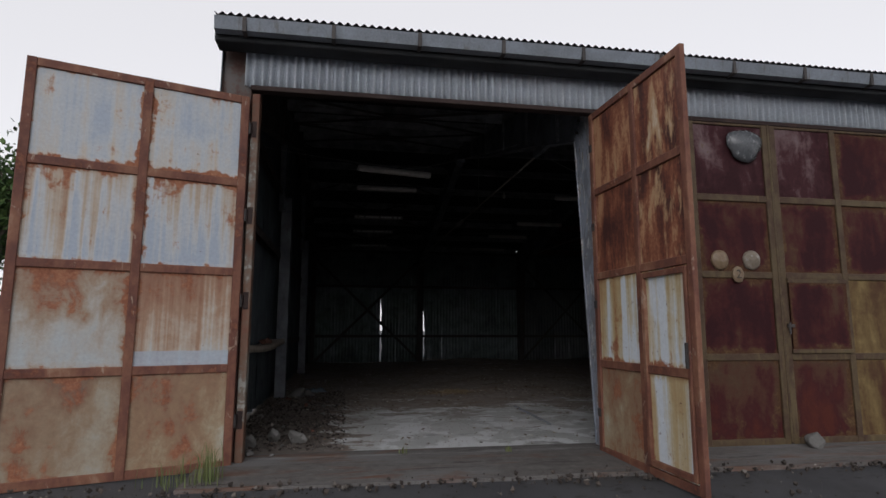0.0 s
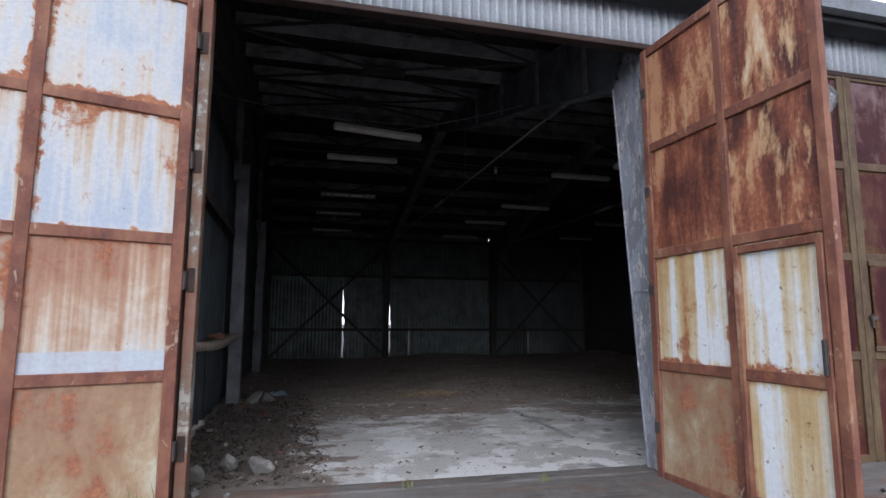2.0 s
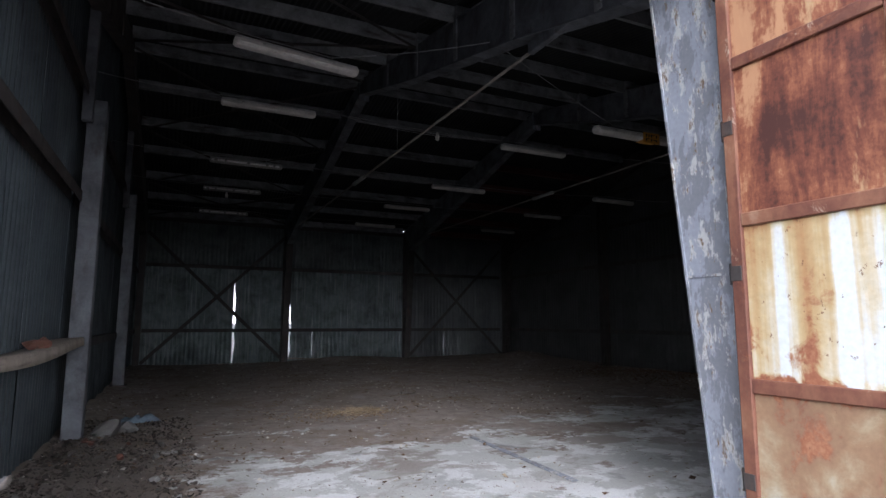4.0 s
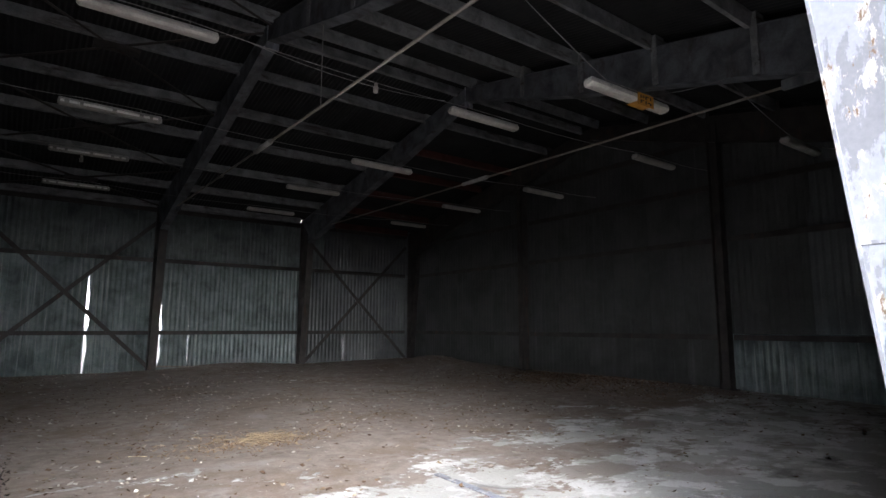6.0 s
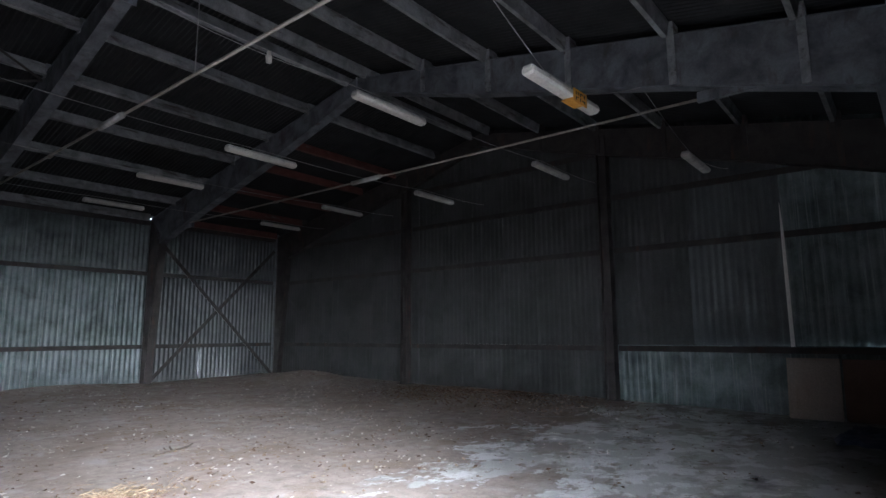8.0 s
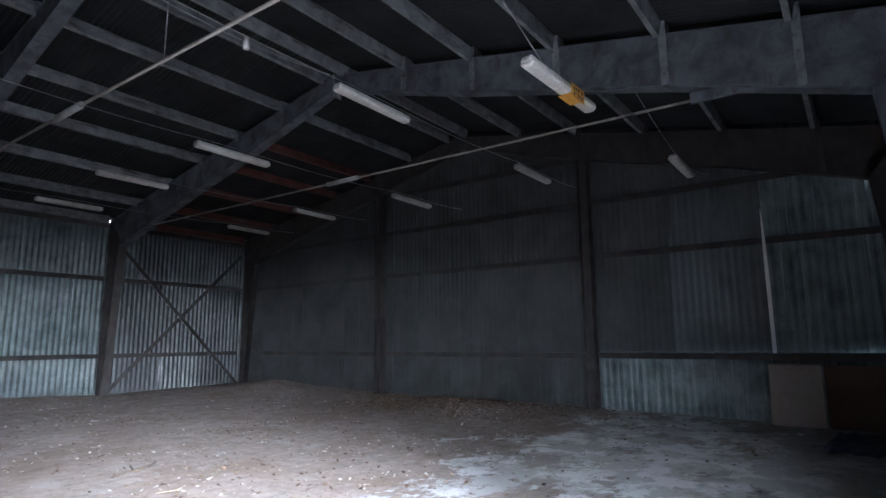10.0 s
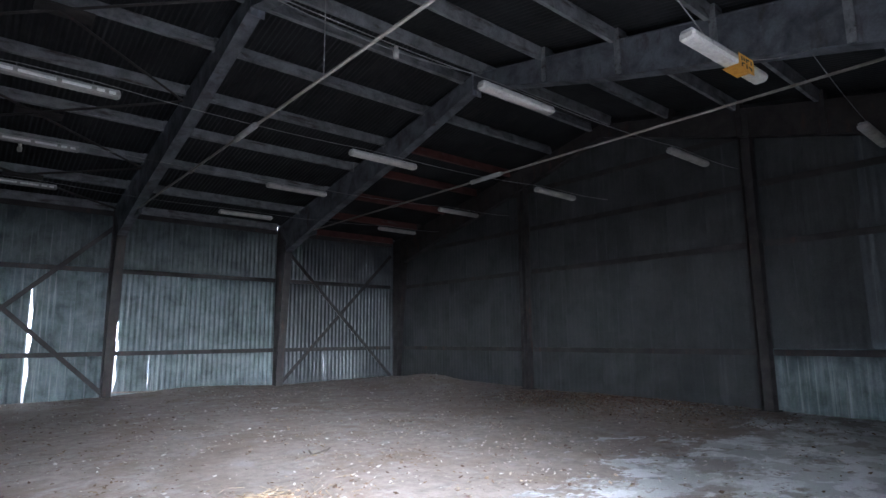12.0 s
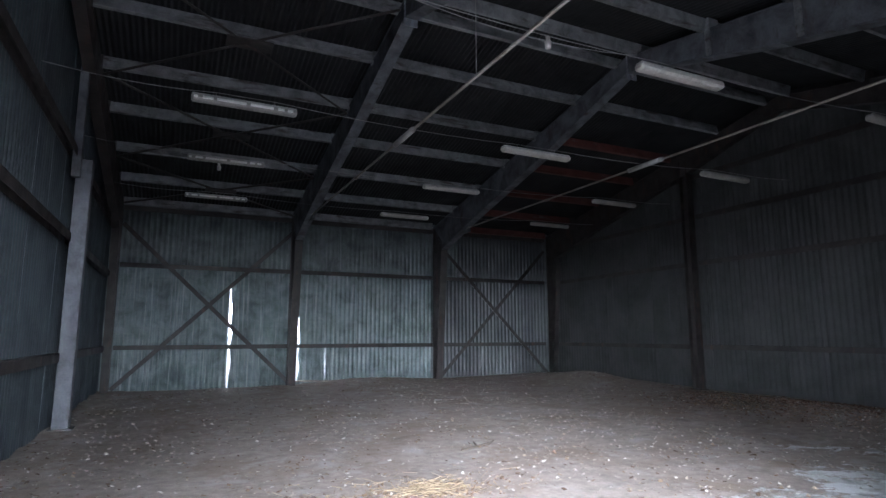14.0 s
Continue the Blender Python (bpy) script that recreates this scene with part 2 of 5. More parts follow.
PALE = (0.31, 0.355, 0.42)
CREAM, TAN, BROWN = (0.42, 0.37, 0.31), (0.31, 0.21, 0.145), (0.215, 0.11, 0.07)
M_PANEL_PALE = panel_paint("pale_blue_paint_rusting", [(0.44, PALE), (0.57, (0.39, 0.41, 0.43)), (0.68, CREAM), (0.80, TAN)], wash=0.085, wash_top=-0.03, rust=0.02, rim=0.34, rim_from=0.42, flecks=0.70)
M_PANEL_RUN = panel_paint("pale_blue_paint_with_rust_runs", [(0.44, PALE), (0.54, (0.40, 0.41, 0.42)), (0.64, (0.37, 0.31, 0.245)), (0.75, TAN), (0.88, BROWN)], wash=0.08, wash_top=0.20, run_share=0.7, rust=0.03, rust_top=0.16, rim=0.28, rim_from=0.43, flecks=0.70)
M_PANEL_BAND = panel_paint("pale_paint_half_rusted_with_a_clean_foot", [(0.32, (0.40, 0.43, 0.44)), (0.43, (0.40, 0.34, 0.28)), (0.53, (0.31, 0.20, 0.135)), (0.64, (0.245, 0.128, 0.08)), (0.80, (0.20, 0.09, 0.055))], wash=0.03, wash_top=0.24, run_share=0.55, rust=0.02, rust_top=0.10, rim=0.2, rim_from=0.44, flecks=0.69, band=(0.33, 0.385, 0.46))
M_PANEL_OCHRE = panel_paint("ochre_stained_paint", [(0.34, (0.39, 0.38, 0.31)), (0.45, (0.32, 0.25, 0.165)), (0.54, (0.25, 0.16, 0.098)), (0.64, (0.215, 0.125, 0.08)), (0.74, (0.13, 0.095, 0.08))], wash=0.045, wash_top=0.08, runs=(2.5, 2.5, 0.8), run_share=0.2, rust=0.055, rim=0.2, rim_from=0.45, flecks=0.69, slant=0.7)
M_PANEL_WORN = panel_paint("grey_white_paint_with_brown_blotches", [(0.36, (0.36, 0.385, 0.40)), (0.49, (0.36, 0.34, 0.31)), (0.60, (0.29, 0.22, 0.16)), (0.70, (0.23, 0.13, 0.085)), (0.84, (0.19, 0.09, 0.055))], wash=0.05, wash_top=0.20, runs=(3.0, 3.0, 0.7), run_share=0.3, rust=0.0, rust_top=0.10, rim=0.30, rim_from=0.42, flecks=0.70)
M_PANEL_LOW = panel_paint("beige_stained_paint", [(0.36, (0.33, 0.335, 0.31)), (0.48, (0.31, 0.27, 0.21)), (0.59, (0.25, 0.18, 0.12)), (0.70, (0.20, 0.12, 0.075)), (0.82, (0.12, 0.085, 0.07))], wash=0.07, wash_top=0.16, runs=(2.5, 2.5, 0.8), run_share=0.25, rust=0.0, rim=0.28, rim_from=0.43, flecks=0.70, slant=0.5)
M_PANEL_RUST = rust_sheet("rust_brown_steel", -0.05)
M_PANEL_FLAKE = rust_sheet("rust_brown_steel_with_pale_flakes", 0.025)
M_PANEL_STREAK = panel_paint("white_paint_ochre_runs", [(0.46, (0.55, 0.59, 0.63)), (0.52, (0.50, 0.46, 0.36)), (0.60, (0.42, 0.32, 0.175)), (0.72, (0.34, 0.20, 0.095)), (0.86, (0.24, 0.11, 0.055))], wash=0.03, wash_top=0.06, runs=(4.2, 4.2, 0.12), run_share=0.72, rust=-0.01, rust_top=-0.12, rim=0.25, rim_from=0.42, flecks=0.66)
M_RUST_FRAME = panel_paint("rusted_frame_steel", [(0.30, (0.30, 0.19, 0.13)), (0.40, (0.20, 0.093, 0.056)), (0.52, (0.135, 0.052, 0.035)), (0.64, (0.07, 0.030, 0.024))], wash=0.0, runs=(3.5, 3.5, 2.0), run_share=0.35, rim=0.0, rust=0.02, rust_cols=((0.075, 0.028, 0.021), (0.13, 0.045, 0.028), (0.20, 0.085, 0.05)), scuff=(0.33, 0.25, 0.19), flecks=0.66, gloss=0.7)
OLIVE, DUN = (0.1036, 0.0658, 0.0308), (0.0700, 0.0406, 0.0252)
MAROONS = [(0.40, (0.0308, 0.0084, 0.0105)), (0.50, (0.0504, 0.0133, 0.0133)), (0.58, (0.0644, 0.0280, 0.0196)), (0.66, DUN), (0.78, OLIVE)]
MAROON_RUST = ((0.0448, 0.0154, 0.0126), (0.0700, 0.0336, 0.0196), (0.1050, 0.0672, 0.0336))
M_MAROON = panel_paint("maroon_painted_steel", MAROONS, wash=-0.04, wash_top=0.05, runs=(3, 3, 0.8), run_share=0.3, rim=0.40, rim_from=0.37, rust=-0.06, rust_cols=MAROON_RUST, flecks=0.74, fleck_col=(0.1400, 0.0980, 0.0560), gloss=0.65, spec=0.12)
M_MAROON_RED = panel_paint("reddish_maroon_painted_steel", [(0.38, (0.0728, 0.0196, 0.0140)), (0.50, (0.0476, 0.0126, 0.0133)), (0.58, (0.0700, 0.0308, 0.0210)), (0.68, DUN), (0.80, OLIVE)], wash=0.0, wash_top=0.25, runs=(3, 3, 0.8), run_share=0.3, rim=0.30, rim_from=0.36, rust=-0.04, rust_cols=MAROON_RUST, flecks=0.74, fleck_col=(0.1400, 0.0980, 0.0560), gloss=0.65, spec=0.12)
M_MAROON_BLOOM = panel_paint("bloomed_maroon_paint", [(0.42, (0.0294, 0.0091, 0.0112)), (0.52, (0.0476, 0.0168, 0.0196)), (0.60, (0.1050, 0.0630, 0.0658)), (0.72, (0.1610, 0.1190, 0.1190))], wash=-0.02, wash_top=0.12, runs=(4, 4, 1.2), run_share=0.3, rim=0.1, rust=-0.16, rust_cols=MAROON_RUST, flecks=0.72, fleck_col=(0.1820, 0.1400, 0.1260), gloss=0.65, spec=0.12)
M_MAROON_OCHRE = panel_paint("ochre_worn_maroon_paint", [(0.36, (0.0630, 0.0252, 0.0182)), (0.46, (0.0868, 0.0504, 0.0252)), (0.56, (0.1330, 0.0896, 0.0392)), (0.68, (0.2100, 0.1540, 0.0700))], wash=0.02, runs=(3, 3, 0.7), run_share=0.4, rim=0.15, rust=-0.16, rust_cols=MAROON_RUST, flecks=0.74, gloss=0.65, spec=0.12)
M_OCHRE_BAR = weathered("ochre_brown_painted_bar", (0.085, 0.058, 0.026), (0.052, 0.026, 0.017), (0.12, 0.088, 0.04), 3.0, (5, 5, 0.8), 0.56, 0.65)
M_LINTEL = weathered("rust_brown_lintel_steel", (0.032, 0.017, 0.014), (0.021, 0.012, 0.011), (0.055, 0.028, 0.021), 3.0, (1.5, 5, 5), 0.58, 0.8)
M_JAMB = rusty_paint("tan_flaking_jamb_paint", (0.25, 0.245, 0.225), 0.05, stain=(0.13, 0.11, 0.09), ochre=(0.13, 0.075, 0.05), rust=(0.14, 0.06, 0.04), dark=(0.08, 0.035, 0.03), streak=0.3, edge=0.0)
M_GALV_LIGHT = weathered("light_galvanised_sheet", (0.60, 0.65, 0.71), (0.54, 0.585, 0.64), (0.66, 0.69, 0.73), 2.0, (9, 9, 0.4), 0.55, 0.42, 0.25)
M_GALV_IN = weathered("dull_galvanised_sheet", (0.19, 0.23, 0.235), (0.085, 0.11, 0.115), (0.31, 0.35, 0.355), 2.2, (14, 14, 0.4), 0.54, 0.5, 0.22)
# dull sheet darkened: weaker light high on the wall, put into the colour
M_GALV_UPPER = weathered("upper_shaded_sheet", (0.155, 0.182, 0.184), (0.075, 0.094, 0.096), (0.245, 0.275, 0.275), 2.0, (13, 13, 0.4), 0.55, 0.55, 0.15)
# dark sheet, its colour lowered further to hold the gable's deep shade
M_GALV_DARK = weathered("dark_shaded_sheet", (0.077, 0.080, 0.080), (0.052, 0.054, 0.055), (0.10, 0.105, 0.107), 1.0, (9, 9, 0.3), 0.58, 0.85, 0.0)
# in tone between the dull sheet and the dark one
M_GALV_MID = weathered("half_dark_sheet", (0.108, 0.120, 0.126), (0.07, 0.077, 0.082), (0.15, 0.163, 0.17), 1.0, (11, 11, 0.35), 0.57, 0.5, 0.3)
M_GALV_WEST = weathered("blue_grey_sheet", (0.095, 0.116, 0.13), (0.06, 0.073, 0.083), (0.165, 0.19, 0.20), 1.4, (14, 14, 0.3), 0.58, 0.45, 0.35)
# near-black colour carries the gloom under the roof and eave
M_ROOF = weathered("shade_dark_roof_sheet", (0.018, 0.0195, 0.022), (0.012, 0.013, 0.0145), (0.030, 0.027, 0.026), 1.2, (4, 0.4, 4), 0.57, 0.75)
M_STEEL = weathered("grey_painted_steel", (0.15, 0.16, 0.18), (0.062, 0.066, 0.075), (0.055, 0.044, 0.04), 2.8, (3, 3, 1.0), 0.56, 0.6)
M_STEEL_PALE = flaking("pale_flaking_grey_paint", (0.225, 0.245, 0.29), (0.16, 0.17, 0.195), (0.37, 0.375, 0.38), (0.13, 0.09, 0.06))
M_STEEL_DARK = weathered("dark_brown_steel", (0.050, 0.043, 0.041), (0.033, 0.029, 0.029), (0.085, 0.046, 0.035), 3.0, (4, 4, 1.0), 0.58, 0.65)
M_PURLIN = weathered("patchy_grey_purlin_paint", (0.27, 0.28, 0.29), (0.13, 0.134, 0.14), (0.05, 0.032, 0.028), 3.6, (1.3, 7, 7), 0.55, 0.65)
M_RED_PURLIN = weathered("red_primer_purlin_paint", (0.13, 0.045, 0.038), (0.09, 0.035, 0.03), (0.17, 0.15, 0.14), 3.5, (1.5, 4, 4), 0.60, 0.65)
M_ROD = weathered("worn_steel_rod", (0.30, 0.28, 0.25), (0.22, 0.19, 0.16), (0.15, 0.09, 0.06), 5.0, (3, 3, 3), 0.6, 0.55, 0.3)
M_WIRE = weathered("grey_cable", (0.30, 0.30, 0.30), (0.22, 0.22, 0.22), (0.13, 0.12, 0.11), 6.0, (3, 3, 3), 0.6, 0.6)
M_LAMP = weathered("dusty_white_plastic", (0.52, 0.50, 0.47), (0.40, 0.38, 0.355), (0.31, 0.275, 0.24), 6.0, (3, 8, 8), 0.60, 0.5)
M_LAMP_BASE = weathered("grey_lamp_housing", (0.40, 0.40, 0.40), (0.30, 0.29, 0.28), (0.22, 0.18, 0.15), 6.0, (3, 8, 8), 0.60, 0.55)
# diffuser greyed so that the white glint pieces stand out
M_LAMP_DULL = weathered("greyed_plastic", (0.33, 0.325, 0.31), (0.26, 0.25, 0.24), (0.13, 0.115, 0.10), 6.0, (3, 8, 8), 0.60, 0.6)
M_WHITE = weathered("glossy_white", (0.80, 0.80, 0.78), (0.74, 0.74, 0.72), (0.66, 0.66, 0.64), 9.0, (5, 5, 5), 0.62, 0.15)
M_STICKER = weathered("yellow_sticker", (0.55, 0.27, 0.035), (0.46, 0.21, 0.03), (0.36, 0.16, 0.03), 9.0, (5, 5, 5), 0.62, 0.5)
M_INK = weathered("black_ink", (0.03, 0.025, 0.02), (0.05, 0.04, 0.03), (0.08, 0.06, 0.03), 20.0, (5, 5, 5), 0.62, 0.6)
M_FASCIA = weathered("grey_gutter_sheet", (0.20, 0.225, 0.26), (0.145, 0.16, 0.18), (0.11, 0.10, 0.09), 2.0, (8, 8, 1.2), 0.58, 0.6)
M_PIER = rusty_paint("flaking_render", (0.075, 0.062, 0.058), 0.06, stain=(0.08, 0.06, 0.052), ochre=(0.075, 0.035, 0.026), rust=(0.06, 0.024, 0.02), dark=(0.06, 0.03, 0.025), streak=0.35, edge=0.0)
M_STONE = weathered("pale_broken_concrete", (0.165, 0.16, 0.152), (0.115, 0.11, 0.106), (0.075, 0.07, 0.062), 6.0, (6, 6, 6), 0.58, 0.9, bump=0.6)
M_BRICK = weathered("broken_red_brick", (0.14, 0.060, 0.042), (0.10, 0.046, 0.034), (0.17, 0.13, 0.11), 9.0, (7, 7, 7), 0.6, 0.9, bump=0.6)
M_WOOD = weathered("grey_weathered_wood", (0.26, 0.225, 0.19), (0.17, 0.145, 0.12), (0.10, 0.08, 0.065), 3.0, (14, 1.2, 14), 0.58, 0.85)
M_BOARD = weathered("beige_fibre_board", (0.38, 0.33, 0.29), (0.32, 0.275, 0.24), (0.27, 0.22, 0.18), 1.5, (3, 3, 0.8), 0.62, 0.8)
M_BROWN = weathered("brown_hardboard", (0.15, 0.085, 0.062), (0.11, 0.065, 0.05), (0.18, 0.12, 0.09), 1.8, (3, 3, 0.8), 0.60, 0.75)
M_RAG = weathered("faded_blue_cloth", (0.17, 0.22, 0.27), (0.11, 0.15, 0.19), (0.25, 0.27, 0.28), 9.0, (9, 9, 9), 0.6, 0.95)
M_TARP = weathered("dark_blue_plastic_sheet", (0.06, 0.085, 0.17), (0.04, 0.055, 0.11), (0.11, 0.14, 0.21), 5.0, (8, 8, 8), 0.58, 0.35)
# the white third colour paints sparkles on the glassy plastic
M_PLASTIC = weathered("grey_plastic_with_painted_glints", (0.105, 0.11, 0.118), (0.075, 0.08, 0.086), (0.50, 0.51, 0.52), 7.0, (11, 11, 11), 0.60, 0.22)
M_REFLECTOR = weathered("dirty_white_enamel", (0.20, 0.145, 0.09), (0.14, 0.085, 0.05), (0.36, 0.32, 0.27), 8.0, (6, 6, 6), 0.56, 0.4)
M_ENAMEL = weathered("yellowed_white_enamel", (0.20, 0.17, 0.135), (0.15, 0.12, 0.088), (0.33, 0.31, 0.28), 8.0, (6, 6, 6), 0.56, 0.4)
M_GRASS = weathered("green_grass_blades", (0.10, 0.14, 0.045), (0.15, 0.16, 0.06), (0.24, 0.21, 0.10), 8.0, (6, 6, 2), 0.6, 0.7)
M_BARK = weathered("grey_brown_bark", (0.10, 0.08, 0.06), (0.07, 0.055, 0.045), (0.14, 0.12, 0.10), 6.0, (12, 12, 1.5), 0.58, 0.9, bump=0.6)


def island_colours(name, stops, rough=0.85):
    n = Nodes(name)
    geo = n.t.nodes.new("ShaderNodeNewGeometry")
    fine = n.noise(n.coords((1, 1, 1), False), 60, 3)
    col = n.mix(1.0, n.ramp(geo.outputs["Random Per Island"], stops), n.ramp(fine, [(0.3, (0.75,) * 3), (0.7, (1.1,) * 3)]), "MULTIPLY")
    return n.done(col, rough, spec=0.25)


M_LITTER = island_colours("dry_leaf_litter", [(0.0, (0.07, 0.045, 0.03)), (0.35, (0.13, 0.085, 0.055)), (0.65, (0.19, 0.14, 0.095)), (0.82, (0.30, 0.245, 0.18)), (0.93, (0.60, 0.57, 0.52))])
M_CHIPS = island_colours("dark_bark_and_rubble", [(0.0, (0.03, 0.025, 0.022)), (0.5, (0.055, 0.045, 0.039)), (0.88, (0.095, 0.078, 0.068)), (0.98, (0.20, 0.18, 0.16))])
M_STRAW = island_colours("yellow_straw", [(0.0, (0.13, 0.095, 0.062)), (0.5, (0.235, 0.175, 0.11)), (1.0, (0.42, 0.34, 0.225))])
M_LEAF = island_colours("tree_leaves", [(0.0, (0.025, 0.05, 0.015)), (0.5, (0.05, 0.095, 0.025)), (1.0, (0.09, 0.14, 0.04))], 0.6)


def floor_material():
    """Worn concrete, thinly covered with trodden earth further in and along the west wall."""
    n = Nodes("earth_strewn_concrete_floor")
    c = n.coords((1, 1, 1), False)
    cx = n.coords((0.75, 1.1, 1), False)
    big, patch, fine, grain = n.noise(c, 0.42, 6, 0.6, 0.6), n.noise(cx, 0.95, 10, 0.68, 0.25), n.noise(c, 7, 7, 0.7), n.noise(c, 45, 4, 0.7)
    sep = n.t.nodes.new("ShaderNodeSeparateXYZ")
    n.t.links.new(c, sep.inputs[0])
    x, y = sep.outputs[0], sep.outputs[1]
    deep = n.sharp(n.math("SUBTRACT", y, n.math("MULTIPLY", x, 0.12)), 8.4, 12.6)
    deep = n.math("MULTIPLY", deep, n.math("SUBTRACT", 1.0, n.math("MULTIPLY", n.math("MULTIPLY", n.sharp(x, 5.0, 7.0), n.sharp(y, 13.0, 10.5)), 0.7)))
    west = n.sharp(n.math("ADD", x, n.math("MULTIPLY", n.math("SUBTRACT", n.noise(c, 1.5, 8, 0.66, 0.3), 0.5), 2.6)), 0.65, 0.2)
    west = n.math("MULTIPLY", west, n.sharp(y, 12.4, 10.6))
    cover = n.math("ADD", n.math("MULTIPLY", n.math("MAXIMUM", deep, west), 0.42), n.math("ADD", n.math("MULTIPLY", patch, 1.25), n.math("MULTIPLY", fine, 0.46)))
    mask = n.sharp(cover, 0.985, 1.03)
    conc = n.ramp(big, [(0.3, (0.335, 0.34, 0.335)), (0.5, (0.43, 0.435, 0.425)), (0.75, (0.30, 0.302, 0.29))])
    conc = n.mix(n.sharp(n.noise(c, 1.7, 9, 0.7, 0.2), 0.50, 0.54), conc, (0.58, 0.59, 0.595))
    film = n.noise(n.coords((0.8, 1.15, 1), False), 1.3, 9, 0.7, 0.25)
    conc = n.mix(n.math("MULTIPLY", n.sharp(film, 0.52, 0.57), n.math("MULTIPLY", n.sharp(y, 8.2, 9.6), 0.8)), conc, (0.215, 0.185, 0.16))
    conc = n.mix(n.sharp(n.noise(c, 1.1, 7, 0.65, 0.4), 0.59, 0.67), conc, (0.17, 0.17, 0.165))
    earth = n.ramp(fine, [(0.25, (0.155, 0.132, 0.115)), (0.5, (0.25, 0.216, 0.19)), (0.75, (0.33, 0.29, 0.26))])
    earth = n.mix(n.math("MULTIPLY", n.sharp(n.noise(c, 0.8, 8, 0.68, 0.3), 0.48, 0.62), 0.7), earth, (0.185, 0.138, 0.105))
    earth = n.mix(n.math("MULTIPLY", n.sharp(n.noise(c, 1.9, 9, 0.7, 0.2), 0.54, 0.62), 0.6), earth, (0.32, 0.305, 0.29))
    earth = n.mix(n.math("MULTIPLY", n.sharp(n.noise(c, 2.6, 8, 0.7, 0.2), 0.58, 0.66), 0.6), earth, (0.12, 0.10, 0.085))
    earth = n.mix(n.math("MULTIPLY", west, 0.65), earth, (0.085, 0.072, 0.064))
    col = n.mix(mask, conc, earth)
    col = n.mix(1.0, col, n.ramp(grain, [(0.25, (0.78,) * 3), (0.75, (1.1,) * 3)]), "MULTIPLY")
    h = n.math("ADD", n.math("MULTIPLY", mask, 0.8), n.math("ADD", n.math("MULTIPLY", fine, 0.9), n.math("MULTIPLY", grain, 0.12)))
    return n.done(col, n.ramp(mask, [(0, (0.62,) * 3), (1, (0.95,) * 3)]), 0.0, h, 0.45, 0.02, 0.25)


def apron_material():
    n = Nodes("rust_stained_concrete_sill")
    c, cx, cl = n.coords((1, 1, 1), False), n.coords((0.5, 2.5, 1), False), n.coords((0.35, 4.0, 1), False)
    mid, fine, grain = n.noise(cx, 1.4, 7, 0.66, 0.6), n.noise(c, 8, 6, 0.7), n.noise(c, 80, 4, 0.7)
    col = n.ramp(fine, [(0.25, (0.085, 0.08, 0.077)), (0.55, (0.135, 0.126, 0.12)), (0.8, (0.20, 0.185, 0.175))])
    col = n.mix(n.sharp(n.noise(cx, 0.9, 8, 0.68, 0.4), 0.5, 0.62), col, (0.165, 0.16, 0.158))
    col = n.mix(n.sharp(mid, 0.54, 0.70), col, (0.145, 0.066, 0.036))
    col = n.mix(n.sharp(mid, 0.42, 0.3), col, (0.07, 0.065, 0.062))
    col = n.mix(n.sharp(n.noise(cl, 2.2, 8, 0.7, 0.2), 0.60, 0.64), col, (0.055, 0.048, 0.044))
    col = n.mix(n.sharp(n.noise(cl, 5.0, 6, 0.72, 0.2), 0.68, 0.71), col, (0.42, 0.40, 0.38))
    col = n.mix(1.0, col, n.ramp(grain, [(0.25, (0.7,) * 3), (0.75, (1.15,) * 3)]), "MULTIPLY")
    return n.done(col, 0.85, 0.0, n.math("ADD", fine, grain), 0.4, 0.012, 0.25)


def ground_material():
    n = Nodes("dark_gritty_yard")
    c = n.coords((1, 1, 1), False)
    big, fine, grain = n.noise(c, 0.5, 6, 0.6, 0.5), n.noise(c, 6, 7, 0.7), n.noise(c, 55, 5, 0.75)
    col = n.ramp(big, [(0.3, (0.05, 0.05, 0.054)), (0.55, (0.075, 0.075, 0.08)), (0.75, (0.058, 0.055, 0.048))])
    col = n.mix(n.sharp(fine, 0.56, 0.68), col, (0.03, 0.027, 0.025))
    col = n.mix(n.sharp(grain, 0.68, 0.76), col, (0.20, 0.195, 0.19))
    return n.done(col, 0.92, 0.0, n.math("ADD", fine, grain), 0.6, 0.02, 0.25)


M_FLOOR, M_APRON, M_GROUND = floor_material(), apron_material(), ground_material()


